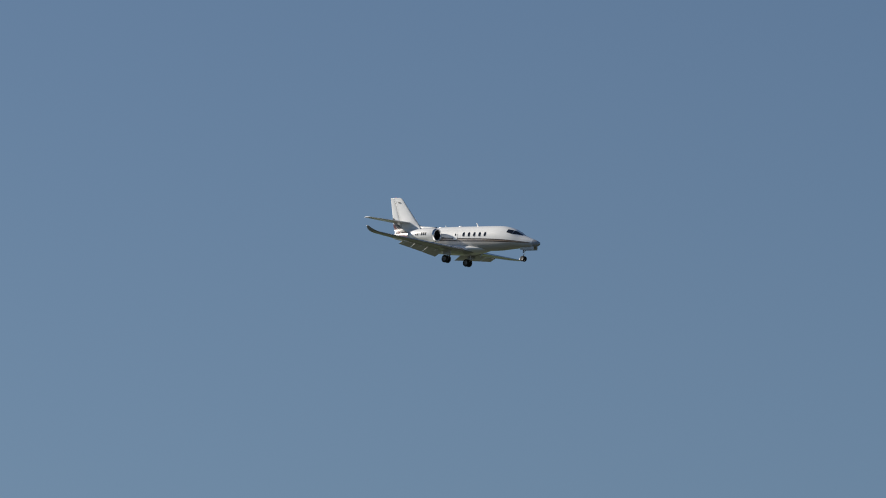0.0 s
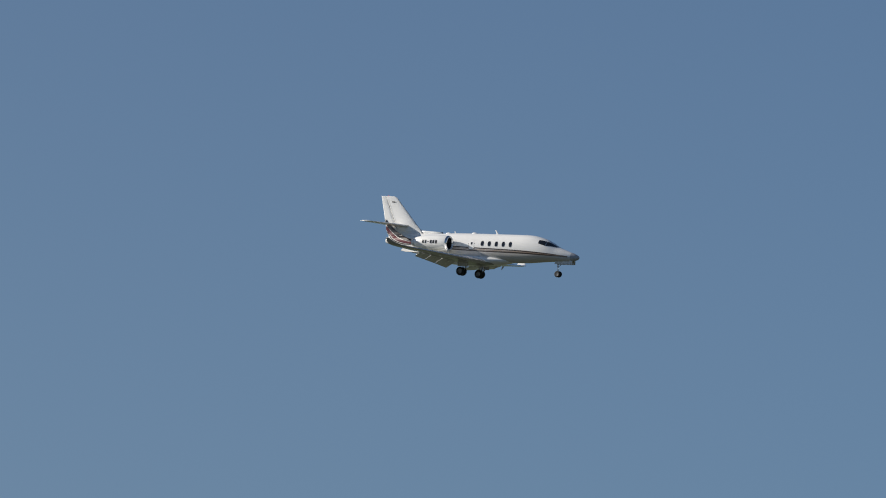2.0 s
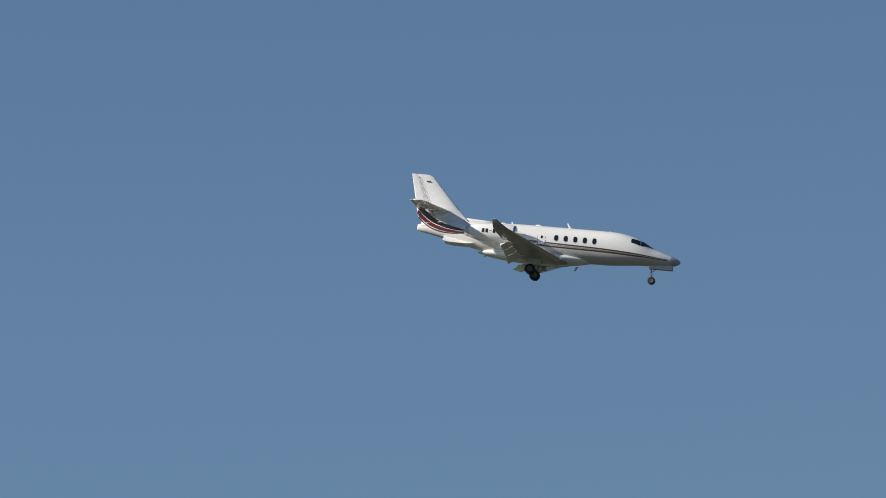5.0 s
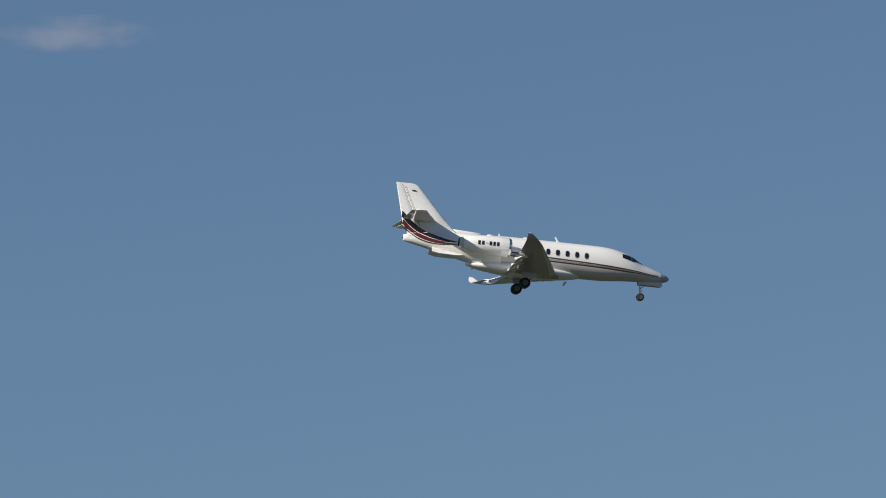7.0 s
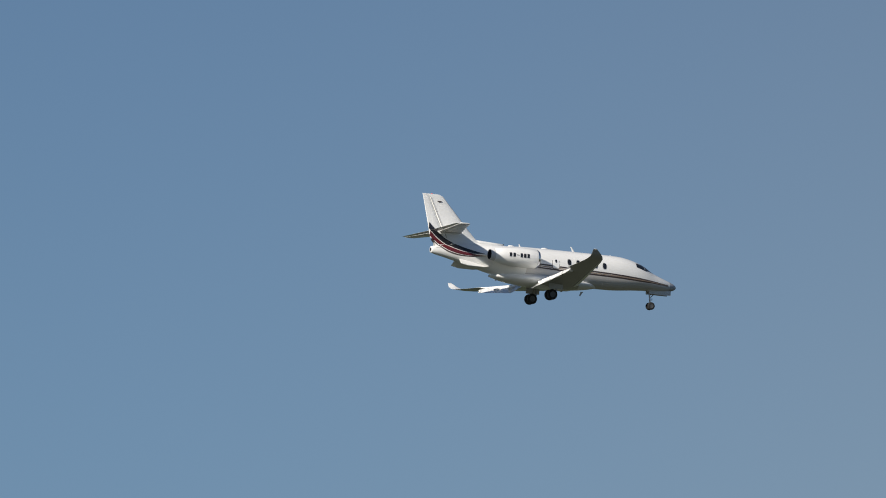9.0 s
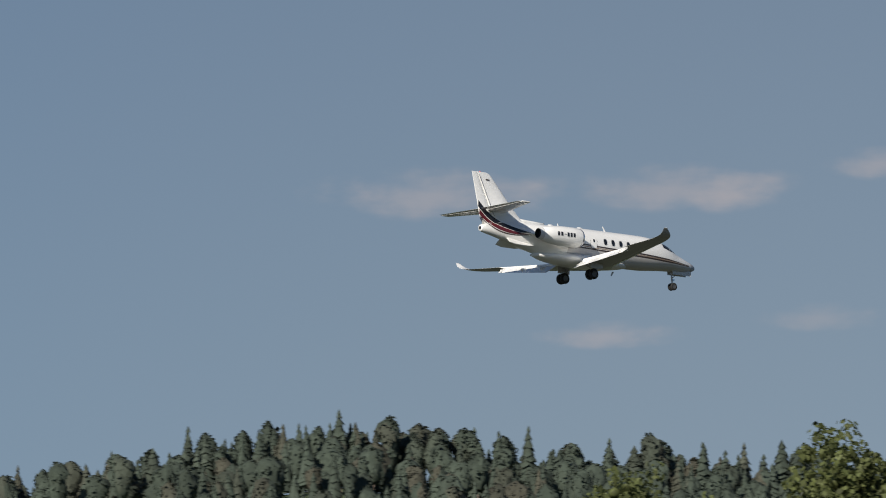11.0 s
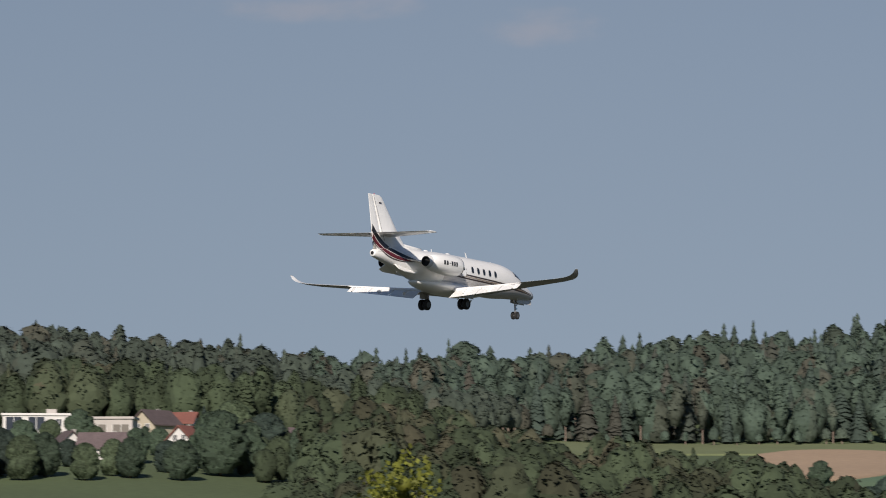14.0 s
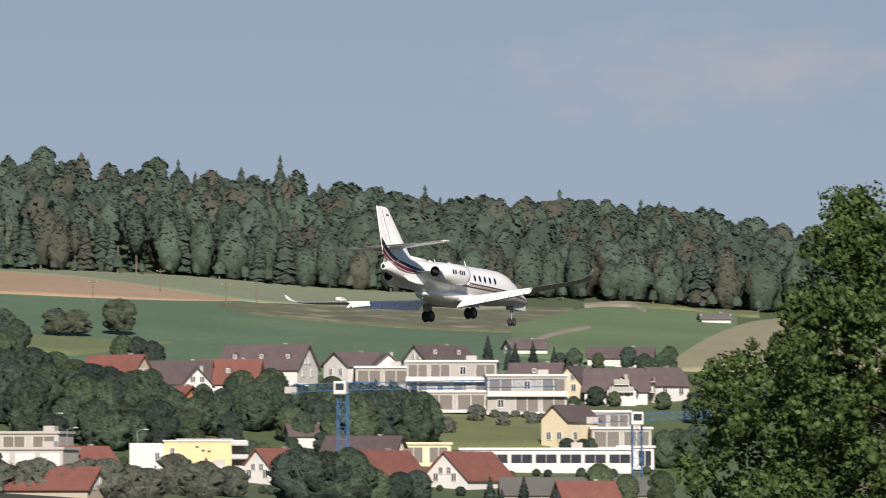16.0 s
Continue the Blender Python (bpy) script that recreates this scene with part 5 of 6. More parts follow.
def crane(p, q_top, q_foot, arm_l, arm_r, turn):
    r = 760
    foot = place(p, r)
    top = EYE + (439 - q_top) * U * r
    c = tagged(new("tower_crane"), "blue lattice tower crane with a white cab", "crane", "tower cranes")
    c.matrix_world = Matrix.Translation(foot) @ Matrix.Rotation(-p * U - radians(turn), 4, "Z")
    h = top - foot.z
    part("tower", lattice(bmesh.new(), (0, 0, -0.5), (0, 0, h), 1.3, int(h / 1.5), 0.035, 0.07), M_BLUE, c, "blue lattice tower")
    part("jib", lattice(bmesh.new(), (0.7, 0, h + 0.5), (arm_r, 0, h + 0.9), 1.0, int(arm_r / 1.4), 0.025, 0.045), M_BLUE, c, "blue lattice jib")
    part("counter_jib", lattice(bmesh.new(), (-0.7, 0, h + 0.5), (-arm_l, 0, h + 0.2), 1.0, int(arm_l / 1.4), 0.025, 0.045), M_BLUE, c)
    bm = box(bmesh.new(), -1.0, 0.7, -1.6, 0.2, h - 0.6, h + 1.2)
    bmesh.ops.bevel(bm, geom=bm.edges[:], offset=0.12, segments=1, affect="EDGES")
    cab = part("cab", bm, M_FRAME, c, "white crane cab")
    part("cab_window", box(bmesh.new(), -0.7, 0.45, -1.63, -1.55, h + 0.0, h + 0.9), M_PANE, cab, "dark cab window")
    part("counterweight", box(bmesh.new(), -arm_l - 0.9, -arm_l + 0.7, -0.5, 0.5, h - 0.4, h + 0.5), M_GREY, c, "concrete counterweight")
    return c


crane(-177, 250, 400, 7.0, 29.0, 12)
crane(343, 304, 420, 6.0, 10.0, -8)


def mast():
    p, r = -2985, 905
    m = tagged(new("radio_mast"), "slender red and white lattice radio mast", "mast")
    m.matrix_world = Matrix.Translation(place(p, r))
    top = EYE + (439 + 165) * U * r - place(p, r).z
    for a, b, mat, w in ((-1, top * 0.62, M_STEEL, 0.55), (top * 0.62, top * 0.76, M_MASTRED, 0.45), (top * 0.76, top * 0.88, M_FRAME, 0.4), (top * 0.88, top, M_MASTRED, 0.28)):
        bm = lattice(bmesh.new(), (0, 0, a), (0, 0, b), w, max(2, int((b - a) / 1.2)), 0.035, 0.06)
        rod(bm, (0, 0, a), (0, 0, b), 0.09, sides=6)
        part("mast_section", bm, mat, m, {M_STEEL: "grey lattice section", M_MASTRED: "red lattice section", M_FRAME: "white lattice section"}[mat])
    for k in range(3):
        part("antenna_panel", box(bmesh.new(), -0.75 + 0.65 * k, -0.55 + 0.65 * k, -0.5, -0.35, top * 0.83, top * 0.83 + 0.9), M_FRAME, m)
    return m


mast()


def power_pole(p, q, h):
    e = tagged(new("power_pole"), "weathered wooden power pole in a field", "pole", "field power poles")
    e.matrix_world = Matrix.Translation(spot(p, q)[0]) @ Matrix.Rotation(-p * U, 4, "Z")
    part("pole", rod(bmesh.new(), (0, 0, -0.5), (0, 0, h), 0.14, 0.09, 7), M_BARK, e)
    part("crossarm", box(bmesh.new(), -0.8, 0.8, -0.06, 0.06, h - 0.5, h - 0.36), M_BARK, e)
    for x in (-0.7, 0.0, 0.7):
        part("insulator", rod(bmesh.new(), (x, 0, h - 0.36), (x, 0, h - 0.16), 0.05, 0.03, 6), M_FRAME, e)


for p, q in ((-619, 100), (-384, 104), (-330, 100), (-500, 78)):
    power_pole(p, q, 4.6)


def street_lamp(p, q, h):
    e = tagged(new("street_lamp"), "slender grey steel street lamp with a curved arm", "lamp", "village street lamps")
    e.matrix_world = Matrix.Translation(spot(p, q)[0]) @ Matrix.Rotation(-p * U, 4, "Z")
    part("pole", rod(bmesh.new(), (0, 0, -0.5), (0, 0, h), 0.07, 0.05, 7), M_STEEL, e)
    bm = rod(bmesh.new(), (0, 0, h), (0.5, 0, h + 0.25), 0.04, 0.035, 6)
    rod(bm, (0.5, 0, h + 0.25), (1.1, 0, h + 0.28), 0.035, 0.03, 6)
    part("arm", bm, M_STEEL, e)
    bm = box(bmesh.new(), 0.85, 1.5, -0.12, 0.12, h + 0.22, h + 0.34)
    bmesh.ops.bevel(bm, geom=bm.edges[:], offset=0.04, segments=1, affect="EDGES")
    part("lamp_head", bm, M_FRAME, e, "pale lamp head")


for p, q, h in ((-736, 345, 4.2), (-690, 345, 4.0), (-540, 380, 4.4), (-664, 372, 4.0)):
    street_lamp(p, q, h)


def van(p, q):
    e = tagged(new("parked_van"), "white van parked beside the field, shrunk to its seen size", "van")
    # scaled to 0.45 to fit its size in the camera's view
    e.matrix_world = Matrix.Translation(spot(p, q, 0.35)[0]) @ Matrix.Rotation(-p * U, 4, "Z") @ Matrix.Scale(0.45, 4)
    bm = grid_mesh([[Vector((x, y, z)) for x, z in ((-2.1, 0.35), (2.1, 0.35), (2.15, 1.0), (1.5, 1.1), (1.0, 1.85), (-2.05, 1.9))] for y in (-0.85, 0.85)], True, True)
    bmesh.ops.bevel(bm, geom=bm.edges[:], offset=0.06, segments=1, affect="EDGES")
    body = part("body", bm, M_PLASTER, e)
    part("window", box(bmesh.new(), 0.2, 1.1, -0.87, 0.87, 1.15, 1.65), M_PANE, body, "dark side glass")
    for x in (-1.35, 1.35):
        for y in (-0.8, 0.8):
            part("wheel", lathe([(-0.1, 0.001), (-0.1, 0.3), (0.1, 0.3), (0.1, 0.001)], (x, y, 0.32), "y", 14), M_TYRE, e, "black tyre")


van(-181, 96)
# ---- trees that stand alone ----
TOWN = dict(rough=0.8, vary=0.15, scale=0.3, fine=0.16, fine_scale=1.6, island=0.36, bump=0.5, bump_scale=5.0, bump_by=0.08)
M_TOWNLEAF = leafy(shader("garden_tree_foliage", (0.062, 0.092, 0.060), random_ob=0.3, **TOWN))
M_TOWNDARK = leafy(shader("dark_green_foliage", (0.046, 0.068, 0.054), random_ob=0.25, **TOWN))
M_TOWNPALE = leafy(shader("light_green_foliage", (0.078, 0.106, 0.060), random_ob=0.25, **TOWN))
M_DARKLEAF = leafy(shader("dark_conifer_foliage", (0.045, 0.066, 0.056), random_ob=0.25, **TOWN))
M_GREYLEAF = leafy(shader("grey_green_shrub_foliage", (0.118, 0.132, 0.104), random_ob=0.2, **TOWN))
M_ORCHARD = leafy(shader("thin_orchard_foliage", (0.088, 0.108, 0.074), random_ob=0.15, **TOWN))
M_MAPLE = leafy(shader("maple_foliage", (0.084, 0.128, 0.040), 0.5, vary=0.18, scale=0.5, fine=0.15, fine_scale=3, island=0.45), 0.4)
M_OLIVE = leafy(shader("olive_green_foliage", (0.120, 0.140, 0.052), 0.6, vary=0.2, scale=0.4, fine=0.15, fine_scale=3, island=0.45), 0.4)
M_LIME = leafy(shader("yellow_green_foliage", (0.185, 0.200, 0.035), 0.6, vary=0.18, scale=0.6, island=0.4), 0.4)


def mesh_of(ob):
    me = ob.data
    bpy.data.objects.remove(ob)
    return me


def trunk_bm(h, r, limbs, rng, spread):
    bm = bmesh.new()
    rod(bm, (0, 0, -0.5), (0, 0, h * 0.55), r, r * 0.7, 7)
    rod(bm, (0, 0, h * 0.55), (0, 0, h * 0.9), r * 0.7, r * 0.2, 6)
    for i in range(limbs):
        a, z = i * 2.4 + rng.uniform(-0.3, 0.3), h * (0.25 + 0.5 * i / max(1, limbs))
        e = Vector((math.cos(a) * spread * rng.uniform(0.6, 0.9), math.sin(a) * spread * rng.uniform(0.6, 0.9), z + h * rng.uniform(0.12, 0.28)))
        rod(bm, (0, 0, z), e, r * 0.35, r * 0.08, 5)
    return bm


KINDS = {}
for i in range(4):
    tb = trunk_bm(1.0, 0.028, 5, RNG, 0.28)
    t_me = mesh_of(part("trunk", tb, M_BARK))
    KINDS["tree", i] = (t_me, mesh_of(quads("crown", leafy_crown(RNG, 0.80 + 0.08 * (i % 3), 0.03, DOME if i % 2 else OVAL, 36, 22, 44, 1500, 0.017, 0.0, 0.44, 0.10), (M_TOWNLEAF, M_TOWNDARK, M_TOWNLEAF, M_TOWNPALE)[i])))
    tb = bmesh.new()
    rod(tb, (0, 0, -0.5), (0, 0, 0.97), 0.024, 0.004, 6)
    KINDS["fir_tree", i] = (mesh_of(part("trunk", tb, M_BARK)), mesh_of(quads("crown", spire(RNG, 0.46, 0.05, 22, 11), M_DARKLEAF)))
    tb = trunk_bm(0.6, 0.02, 4, RNG, 0.3)
    KINDS["shrub", i] = (mesh_of(part("trunk", tb, M_BARK)), mesh_of(quads("crown", leafy_crown(RNG, 1.15, 0.02, DOME, 28, 14, 34, 1300, 0.020, 0.0, 0.5, 0.14), M_GREYLEAF)))
    tb = trunk_bm(1.0, 0.035, 7, RNG, 0.42)
    KINDS["orchard_tree", i] = (mesh_of(part("trunk", tb, M_BARK)), mesh_of(quads("crown", leafy_crown(RNG, 1.05, 0.14, DOME, 26, 14, 30, 900, 0.020, 0.0, 0.55, 0.14), M_ORCHARD)))


def tree(kind, p, q, h, label, w=1.0, r=None):
    at = place(p, r) if r else spot(p, q)[0]
    e = tagged(new(kind), label, "tree" if kind != "shrub" else "shrub", "trees about the village")
    e.matrix_world = Matrix.Translation(at) @ Matrix.Rotation(RNG.uniform(0, 6.28), 4, "Z") @ Matrix.Diagonal((h * w, h * w, h, 1))
    k = int(RNG.integers(4))
    for n, me in zip(("trunk", "crown"), KINDS[kind, k]):
        o = new(n, me)
        o.parent = e
    return e


def grove(n, x0, x1, y0, y1, h0, h1, kind="tree", label="leafy green garden tree", w=1.0):
    for i in range(n):
        f = (i + RNG.uniform(0.1, 0.9)) / n
        p, q = xy(x0 + (x1 - x0) * f, RNG.uniform(y0, y1))
        tree(kind, p, q, RNG.uniform(h0, h1), label, w)


G = "leafy green broadleaf tree among the houses"
grove(8, 180, 420, 770, 792, 3.6, 5.0, "tree", G, 1.2)
grove(6, 60, 250, 770, 800, 4.0, 5.4, "tree", G, 1.2)
grove(4, 560, 640, 740, 765, 4.0, 5.0, "tree", G, 1.2)
grove(7, 0, 165, 700, 735, 5.8, 7.4, "tree", G, 1.15)
grove(6, 215, 300, 735, 762, 4.4, 5.4, "tree", G, 1.1)
grove(6, 330, 460, 752, 785, 5.0, 6.2, "tree", G, 1.1)
grove(6, 500, 640, 722, 750, 4.4, 6.0, "tree", G, 1.1)
grove(5, 870, 960, 739, 744, 0.9, 1.3, "shrub", "low clipped hedge below the flats", 1.2)
grove(4, 1130, 1190, 655, 690, 3.0, 4.2, "tree", G)
grove(6, -60, 30, 640, 690, 5.0, 6.6, "tree", G)
grove(9, 20, 195, 715, 770, 5.5, 7.5, "tree", G)
grove(8, 120, 300, 745, 800, 6.0, 8.0, "tree", G)
grove(3, 205, 285, 650, 664, 5.0, 6.0, "tree", G)
grove(9, 262, 470, 735, 765, 4.2, 5.6, "tree", G)
grove(6, 410, 500, 735, 760, 5.5, 7.0, "tree", "dark leafy tree beside the farmhouses")
grove(6, 560, 780, 690, 716, 1.6, 2.6, "tree", "low garden tree before the flats", 1.2)
grove(6, 880, 1180, 716, 730, 1.6, 3.0, "tree", "low garden tree before the flats", 1.2)
grove(8, 300, 620, 805, 830, 2.6, 4.2, "tree", G)
grove(4, 490, 600, 770, 800, 4.0, 6.0, "tree", G)
grove(6, 630, 770, 788, 800, 7.5, 8.6, "tree", "tall dark trees behind the crane")
grove(3, 650, 760, 775, 785, 8.0, 8.8, "fir_tree", "dark spruce behind the crane", 1.1)
grove(4, 770, 960, 745, 770, 1.6, 2.6, "shrub", "low green hedge shrub below the flats")
grove(3, 990, 1060, 800, 806, 2.0, 2.6, "tree", "round clipped garden tree", 1.3)
grove(5, 855, 990, 648, 662, 3.6, 5.4, "fir_tree", "dark blue-green garden spruce")
grove(5, 960, 1190, 650, 668, 2.4, 3.6, "tree", G)
grove(7, 1170, 1290, 690, 830, 4.0, 6.0, "tree", G)
grove(12, -20, 430, 872, 900, 3.4, 5.0, "shrub", "grey-green shrubs at the village edge")
grove(3, 520, 625, 905, 920, 6.2, 7.0, "tree", "broad green tree in front of the houses", 1.25)
grove(3, 650, 760, 888, 905, 4.0, 5.0, "tree", G)
grove(4, 830, 1010, 885, 910, 2.6, 4.2, "fir_tree", "small dark spruce in front of the houses", 1.1)
grove(3, 1040, 1200, 880, 900, 4.0, 6.0, "tree", G)
for x0, x1, y0, y1, n in ((430, 640, 868, 876, 5), (0, 250, 842, 872, 8), (640, 930, 868, 880, 7), (180, 300, 800, 830, 5), (880, 1150, 838, 850, 7), (300, 470, 690, 712, 5), (990, 1170, 690, 712, 5)):
    grove(n, x0, x1, y0, y1, 0.8, 1.7, "tree", "low rounded garden bush between the houses", 1.3)
grove(2, 85, 170, 594, 598, 4.4, 4.8, "orchard_tree", "broad old orchard tree in the crop field", 1.2)
grove(1, 200, 226, 594, 598, 6.2, 6.6, "orchard_tree", "broad old orchard tree in the crop field", 0.95)
grove(4, -30, 35, 600, 640, 4.0, 5.4, "tree", "tree clump at the edge of the crop field")
for p, q, h, kind, lab in ((-942, 212, 8.6, "fir_tree", "tall dark spruce beside the apartment house"), (-1010, 300, 8.5, "tree", G), (-1040, 310, 8.0, "tree", G), (-900, 210, 5.0, "tree", G), (-820, 300, 8.5, "tree", G),
                           (-770, 310, 9.0, "tree", G), (-700, 300, 8.0, "tree", G), (-650, 300, 7.0, "tree", G), (-600, 320, 7.0, "tree", G), (-730, 345, 8.0, "tree", G), (-1050, 330, 10.0, "tree", G),
                           (-1090, 260, 7.0, "tree", G), (-1120, 330, 11.0, "tree", G), (-1020, 225, 4.5, "tree", G), (-1390, 122, 4.8, "tree", "tree at the edge of the ploughed field"),
                           (-2880, 72, 6.0, "tree", G), (-2800, 66, 5.5, "tree", G), (-2750, 50, 4.4, "tree", G), (-2700, 40, 5.2, "tree", G), (-2600, 74, 5.0, "tree", G), (-2560, 60, 4.0, "tree", G),
                           (-2930, 92, 5.0, "tree", G), (-3040, 84, 6.5, "tree", G), (-2470, 84, 8.0, "tree", G), (-2430, 60, 8.0, "tree", G), (-2400, 90, 7.0, "tree", G), (-2310, 84, 6.0, "tree", G),
                           (-2640, 96, 5.0, "tree", G), (-2720, 80, 3.8, "tree", G), (-2670, 50, 3.4, "tree", G), (-2585, 44, 3.0, "tree", G), (-2545, 90, 4.4, "tree", G), (-2790, 44, 3.2, "tree", G), (-2900, 50, 5.0, "tree", G), (-3010, 70, 4.6, "tree", G), (-2950, 40, 5.0, "tree", G), (-2480, 50, 6.5, "fir_tree", G), (-2450, 96, 9.0, "tree", G), (-2370, 70, 7.0, "tree", G), (-2610, 100, 5.5, "tree", G), (-2690, 104, 5.0, "tree", G), (-2800, 104, 6.0, "tree", G), (-2880, 104, 7.0, "tree", G), (-2520, 104, 5.5, "tree", G), (-2760, 98, 6.0, "tree", G), (-2840, 96, 6.5, "tree", G), (-1260, 190, 8.0, "tree", G), (-1180, 260, 9.0, "tree", G), (-1300, 240, 10.0, "tree", G)):
    tree(kind, p, q, h, lab)


def near_tree(p, r, h, lean_pts, leaf, count, size, label, trunk_r=0.25):
    """A tree close by. lean_pts: crown clumps as bearing, slope, radius, seen from the lens."""
    rng = np.random.default_rng(int(abs(p)))
    e = tagged(new("tree"), label, "tree")
    base = place(p, r)
    e.matrix_world = Matrix.Translation(base)
    cs, rs = [], []
    for dx, z, rad, n in lean_pts:
        for _ in range(n):
            a = rng.uniform(0, math.tau)
            f = math.sqrt(rng.uniform(0.1, 1))
            cs.append((dx * 1.0 + math.cos(a) * rad * f, math.sin(a) * rad * f, z + rng.uniform(-0.7, 0.7)))
            rs.append(rng.uniform(0.65, 1.15))
    subs, subr = [], []
    for c, r in zip(cs, rs):
        for _ in range(9):
            u = rng.normal(size=3)
            u = u / np.linalg.norm(u) * r * rng.uniform(0.6, 1.1)
            subs.append(tuple(np.array(c) + u))
            subr.append(r * rng.uniform(0.24, 0.42))
    pts, d = leaf_cloud(rng, subs, subr, count, size)
    hp, hd = hulls(rng, cs, [r * 0.3 for r in rs])
    c = quads("crown", (np.concatenate([pts, hp]), np.concatenate([d, hd])), leaf)
    c.parent = e
    bm = bmesh.new()
    rod(bm, (0, 0, -0.5), (0, 0, h * 0.5), trunk_r, trunk_r * 0.7, 9)
    rod(bm, (0, 0, h * 0.5), (0, 0, h * 0.92), trunk_r * 0.7, 0.03, 7)
    t = part("trunk", bm, M_BARK, e, "grey-brown trunk")
    for i in range(0, len(cs), 3):
        z0 = max(0.25 * h, min(0.85 * h, cs[i][2] * 0.72))
        part("limb", rod(bmesh.new(), (0, 0, z0), Vector((0, 0, z0)).lerp(Vector(cs[i]), 0.6), 0.08, 0.02, 5), M_BARK, t)
    return e


# broad maple on the near side of the village
near_tree(835, 215, 12.0, [(-2.1, 13.0, 0.3, 3), (-2.0, 12.2, 1.3, 8), (-1.2, 11.3, 2.8, 14), (-0.6, 10.2, 3.7, 18), (-0.3, 9.1, 4.5, 24), (0, 8.0, 5.4, 28), (0, 6.8, 7.8, 40),
                           (0, 5.6, 8.2, 42), (0, 4.4, 8.2, 42), (0, 3.2, 8.8, 44), (0, 2.0, 9.4, 40)],
          M_MAPLE, 30, 0.10, "large maple with dense sunlit green leaves", 0.4)
near_tree(-5245, 200, 18.0, [(-0.4, 17.4, 0.9, 5), (0.1, 16.2, 1.8, 10), (0.4, 14.8, 2.6, 16), (0.6, 13.4, 3.4, 18), (0.8, 12.0, 4.2, 20)], M_OLIVE, 22, 0.11, "tall olive-green tree with an open top", 0.3)
near_tree(-5060, 200, 15.0, [(-0.6, 15.2, 1.5, 9), (0.2, 14.2, 2.8, 16), (0, 12.9, 3.8, 18), (0, 11.4, 4.2, 16)], M_OLIVE, 22, 0.11, "olive-green tree beside a taller one", 0.25)
near_tree(-5640, 210, 17.0, [(0.4, 16.2, 1.6, 9), (-0.2, 15.0, 3.4, 18), (-0.4, 13.8, 4.4, 20), (-0.6, 12.6, 5.0, 20)], M_OLIVE, 22, 0.11, "broad olive-green tree below the ridge", 0.3)
near_tree(-4880, 200, 13.5, [(-0.8, 14.5, 1.6, 8), (-0.3, 13.4, 2.8, 16), (0, 12.0, 3.8, 20), (0, 10.6, 4.0, 14)], M_OLIVE, 22, 0.11, "low olive-green tree below the ridge", 0.25)
near_tree(-2130, 150, 7.0, [(0, 6.3, 0.5, 5), (0, 5.4, 1.0, 9), (0, 4.4, 1.3, 10), (0, 3.4, 1.5, 10)], M_LIME, 18, 0.08, "slender tree with yellow-green leaves", 0.12)

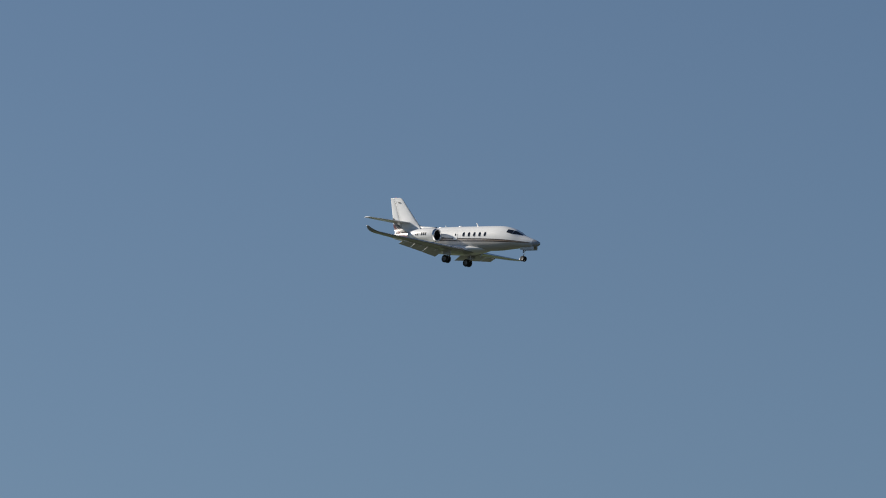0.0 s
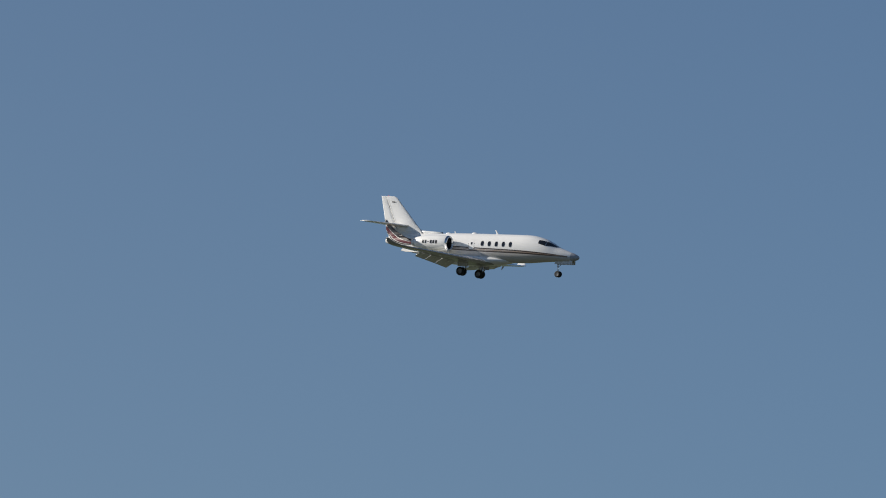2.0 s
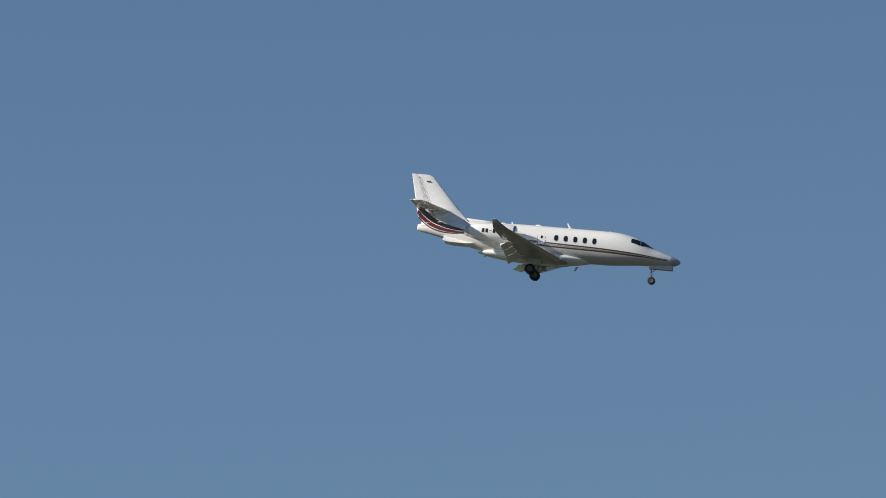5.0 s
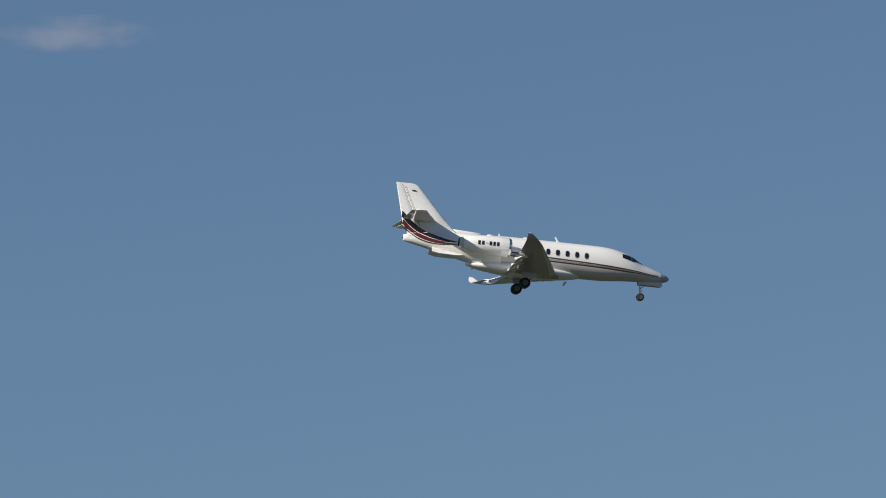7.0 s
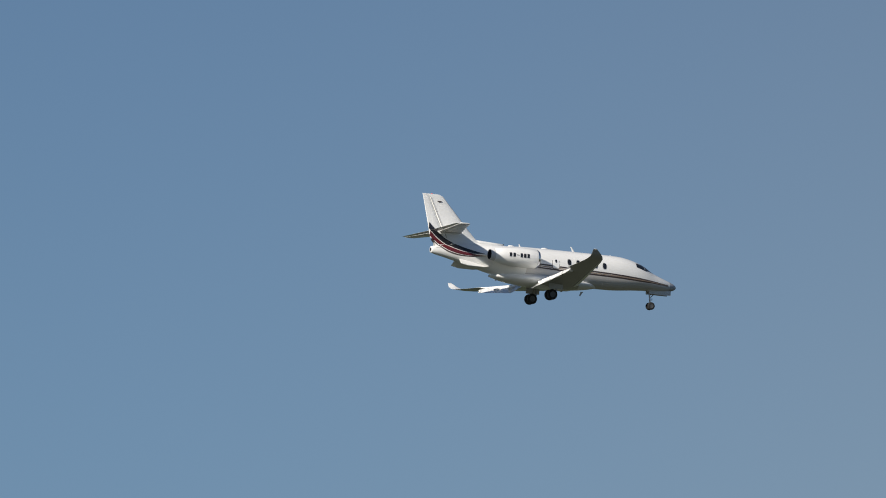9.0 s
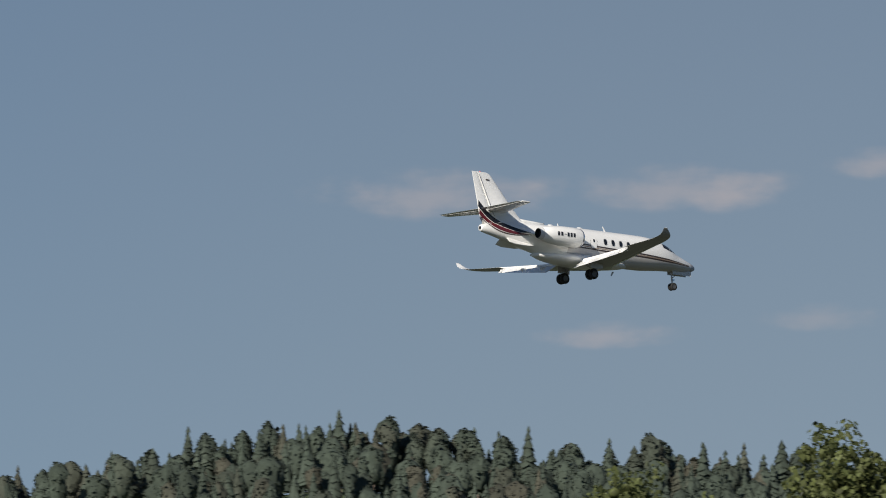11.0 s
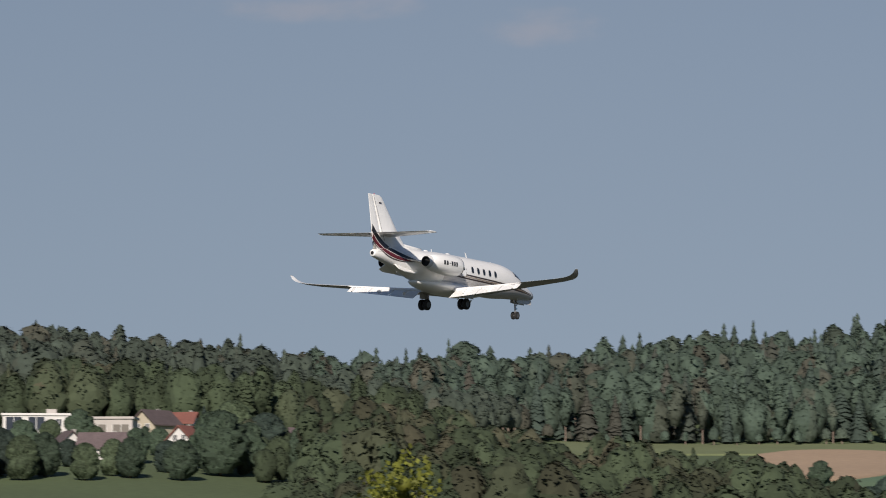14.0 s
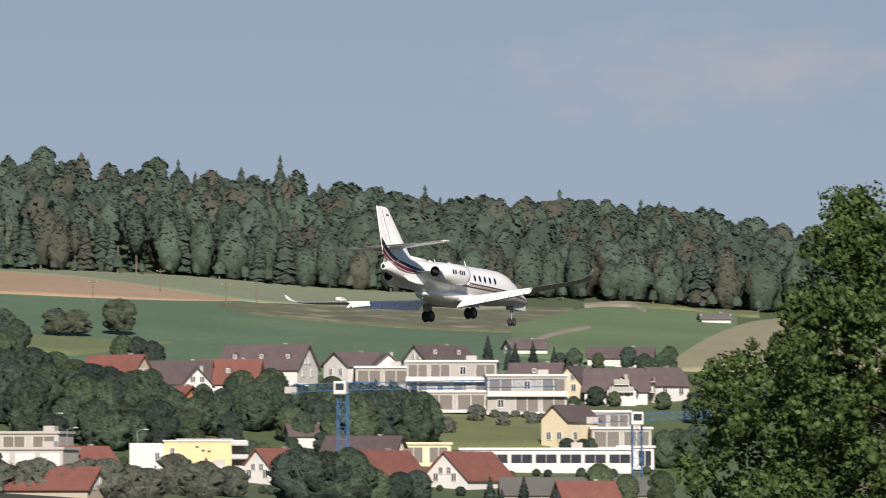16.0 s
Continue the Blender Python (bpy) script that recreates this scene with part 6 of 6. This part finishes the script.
# ---- thin clouds, far off: flat cards that glow in place of sunlit cloud ----
def cloud_material(name, dense):
    m = bpy.data.materials.new(name)
    m.use_nodes = True
    nt = m.node_tree
    n, l = nt.nodes, nt.links
    n.remove(n["Principled BSDF"])
    co = n.new("ShaderNodeTexCoord")
    ns = n.new("ShaderNodeTexNoise")
    ns.inputs["Scale"].default_value, ns.inputs["Detail"].default_value = 0.045, 9
    wind = n.new("ShaderNodeMapping")
    wind.inputs["Scale"].default_value = (0.45, 1, 1)
    l.new(co.outputs["Object"], wind.inputs["Vector"])
    l.new(wind.outputs[0], ns.inputs["Vector"])
    gr = n.new("ShaderNodeTexGradient")
    gr.gradient_type = "SPHERICAL"
    mp = n.new("ShaderNodeMapping")
    l.new(co.outputs["Generated"], mp.inputs["Vector"])
    mp.inputs["Location"].default_value = (-1, 0, -1)
    mp.inputs["Scale"].default_value = (2, 0, 2)
    l.new(mp.outputs[0], gr.inputs["Vector"])
    frayed = n.new("ShaderNodeMath")
    frayed.operation = "MULTIPLY_ADD"
    frayed.inputs[1].default_value = 2.4
    l.new(ns.outputs["Fac"], frayed.inputs[0])
    l.new(gr.outputs["Fac"], frayed.inputs[2])
    mul = n.new("ShaderNodeMapRange")
    mul.interpolation_type = "SMOOTHSTEP"
    mul.inputs["From Min"].default_value, mul.inputs["From Max"].default_value = 1.15, 2.35
    mul.inputs["To Max"].default_value = dense
    l.new(frayed.outputs[0], mul.inputs["Value"])
    edge = n.new("ShaderNodeMath")
    edge.operation = "MULTIPLY"
    soft_edge = n.new("ShaderNodeMapRange")
    soft_edge.inputs["From Max"].default_value = 0.25
    l.new(gr.outputs["Fac"], soft_edge.inputs["Value"])
    l.new(mul.outputs[0], edge.inputs[0])
    l.new(soft_edge.outputs[0], edge.inputs[1])
    em, tr, mx = n.new("ShaderNodeEmission"), n.new("ShaderNodeBsdfTransparent"), n.new("ShaderNodeMixShader")
    em.inputs["Color"].default_value = (0.60, 0.535, 0.525, 1)
    em.inputs["Strength"].default_value = 0.75
    l.new(edge.outputs[0], mx.inputs["Fac"])
    l.new(tr.outputs[0], mx.inputs[1])
    l.new(em.outputs[0], mx.inputs[2])
    l.new(mx.outputs[0], n["Material Output"].inputs["Surface"])
    return m


M_CLOUD = cloud_material("thin_cloud", 0.42)
M_VEIL = cloud_material("veil_of_cloud", 0.26)


def cloud(p, q, w, h, material=None):
    d = 4600
    a, e = p * U, (439 - q) * U
    bm = grid_mesh([[Vector((x * w * U * d / 2, 0, z * h * U * d / 2)) for z in (-1, 1)] for x in (-1, 1)])
    c = part("cloud", bm, material or M_CLOUD)
    c.matrix_world = Matrix.Translation((d * math.sin(a), d * math.cos(a), EYE + d * math.tan(e))) @ Matrix.Rotation(-a, 4, "Z") @ Matrix.Rotation(e, 4, "X")
    c.visible_shadow = False
    return tagged(c, "thin pinkish wisp of cloud", "cloud", kind="structure")


for p, q, w, h in ((-5980, -790, 520, 110), (-5560, -800, 520, 100), (-5460, -792, 200, 90), (-4930, -822, 190, 70), (-5190, -842, 230, 70), (-5680, -540, 300, 60),
                   (-4090, -916, 260, 50), (-3060, -934, 420, 50), (-9905, -1000, 400, 100), (-9960, -996, 240, 70)):
    cloud(p, q, w, h)
for p, q, w, h in ((-11745, -1347, 320, 80), (-4280, -850, 300, 60), (-3450, -520, 200, 60), (-5300, -570, 260, 60), (-9760, -1052, 320, 80), (430, -310, 900, 260), (620, -330, 500, 160), (-2290, -735, 480, 70), (-140, -575, 500, 60), (-1880, -700, 260, 90)):
    cloud(p, q, w, h, M_VEIL)


def motions():
    walk(JET, [(t, pose(x, y, z, rx, ry, rz)) for t, x, y, z, rx, ry, rz in FLIGHT])


motions()
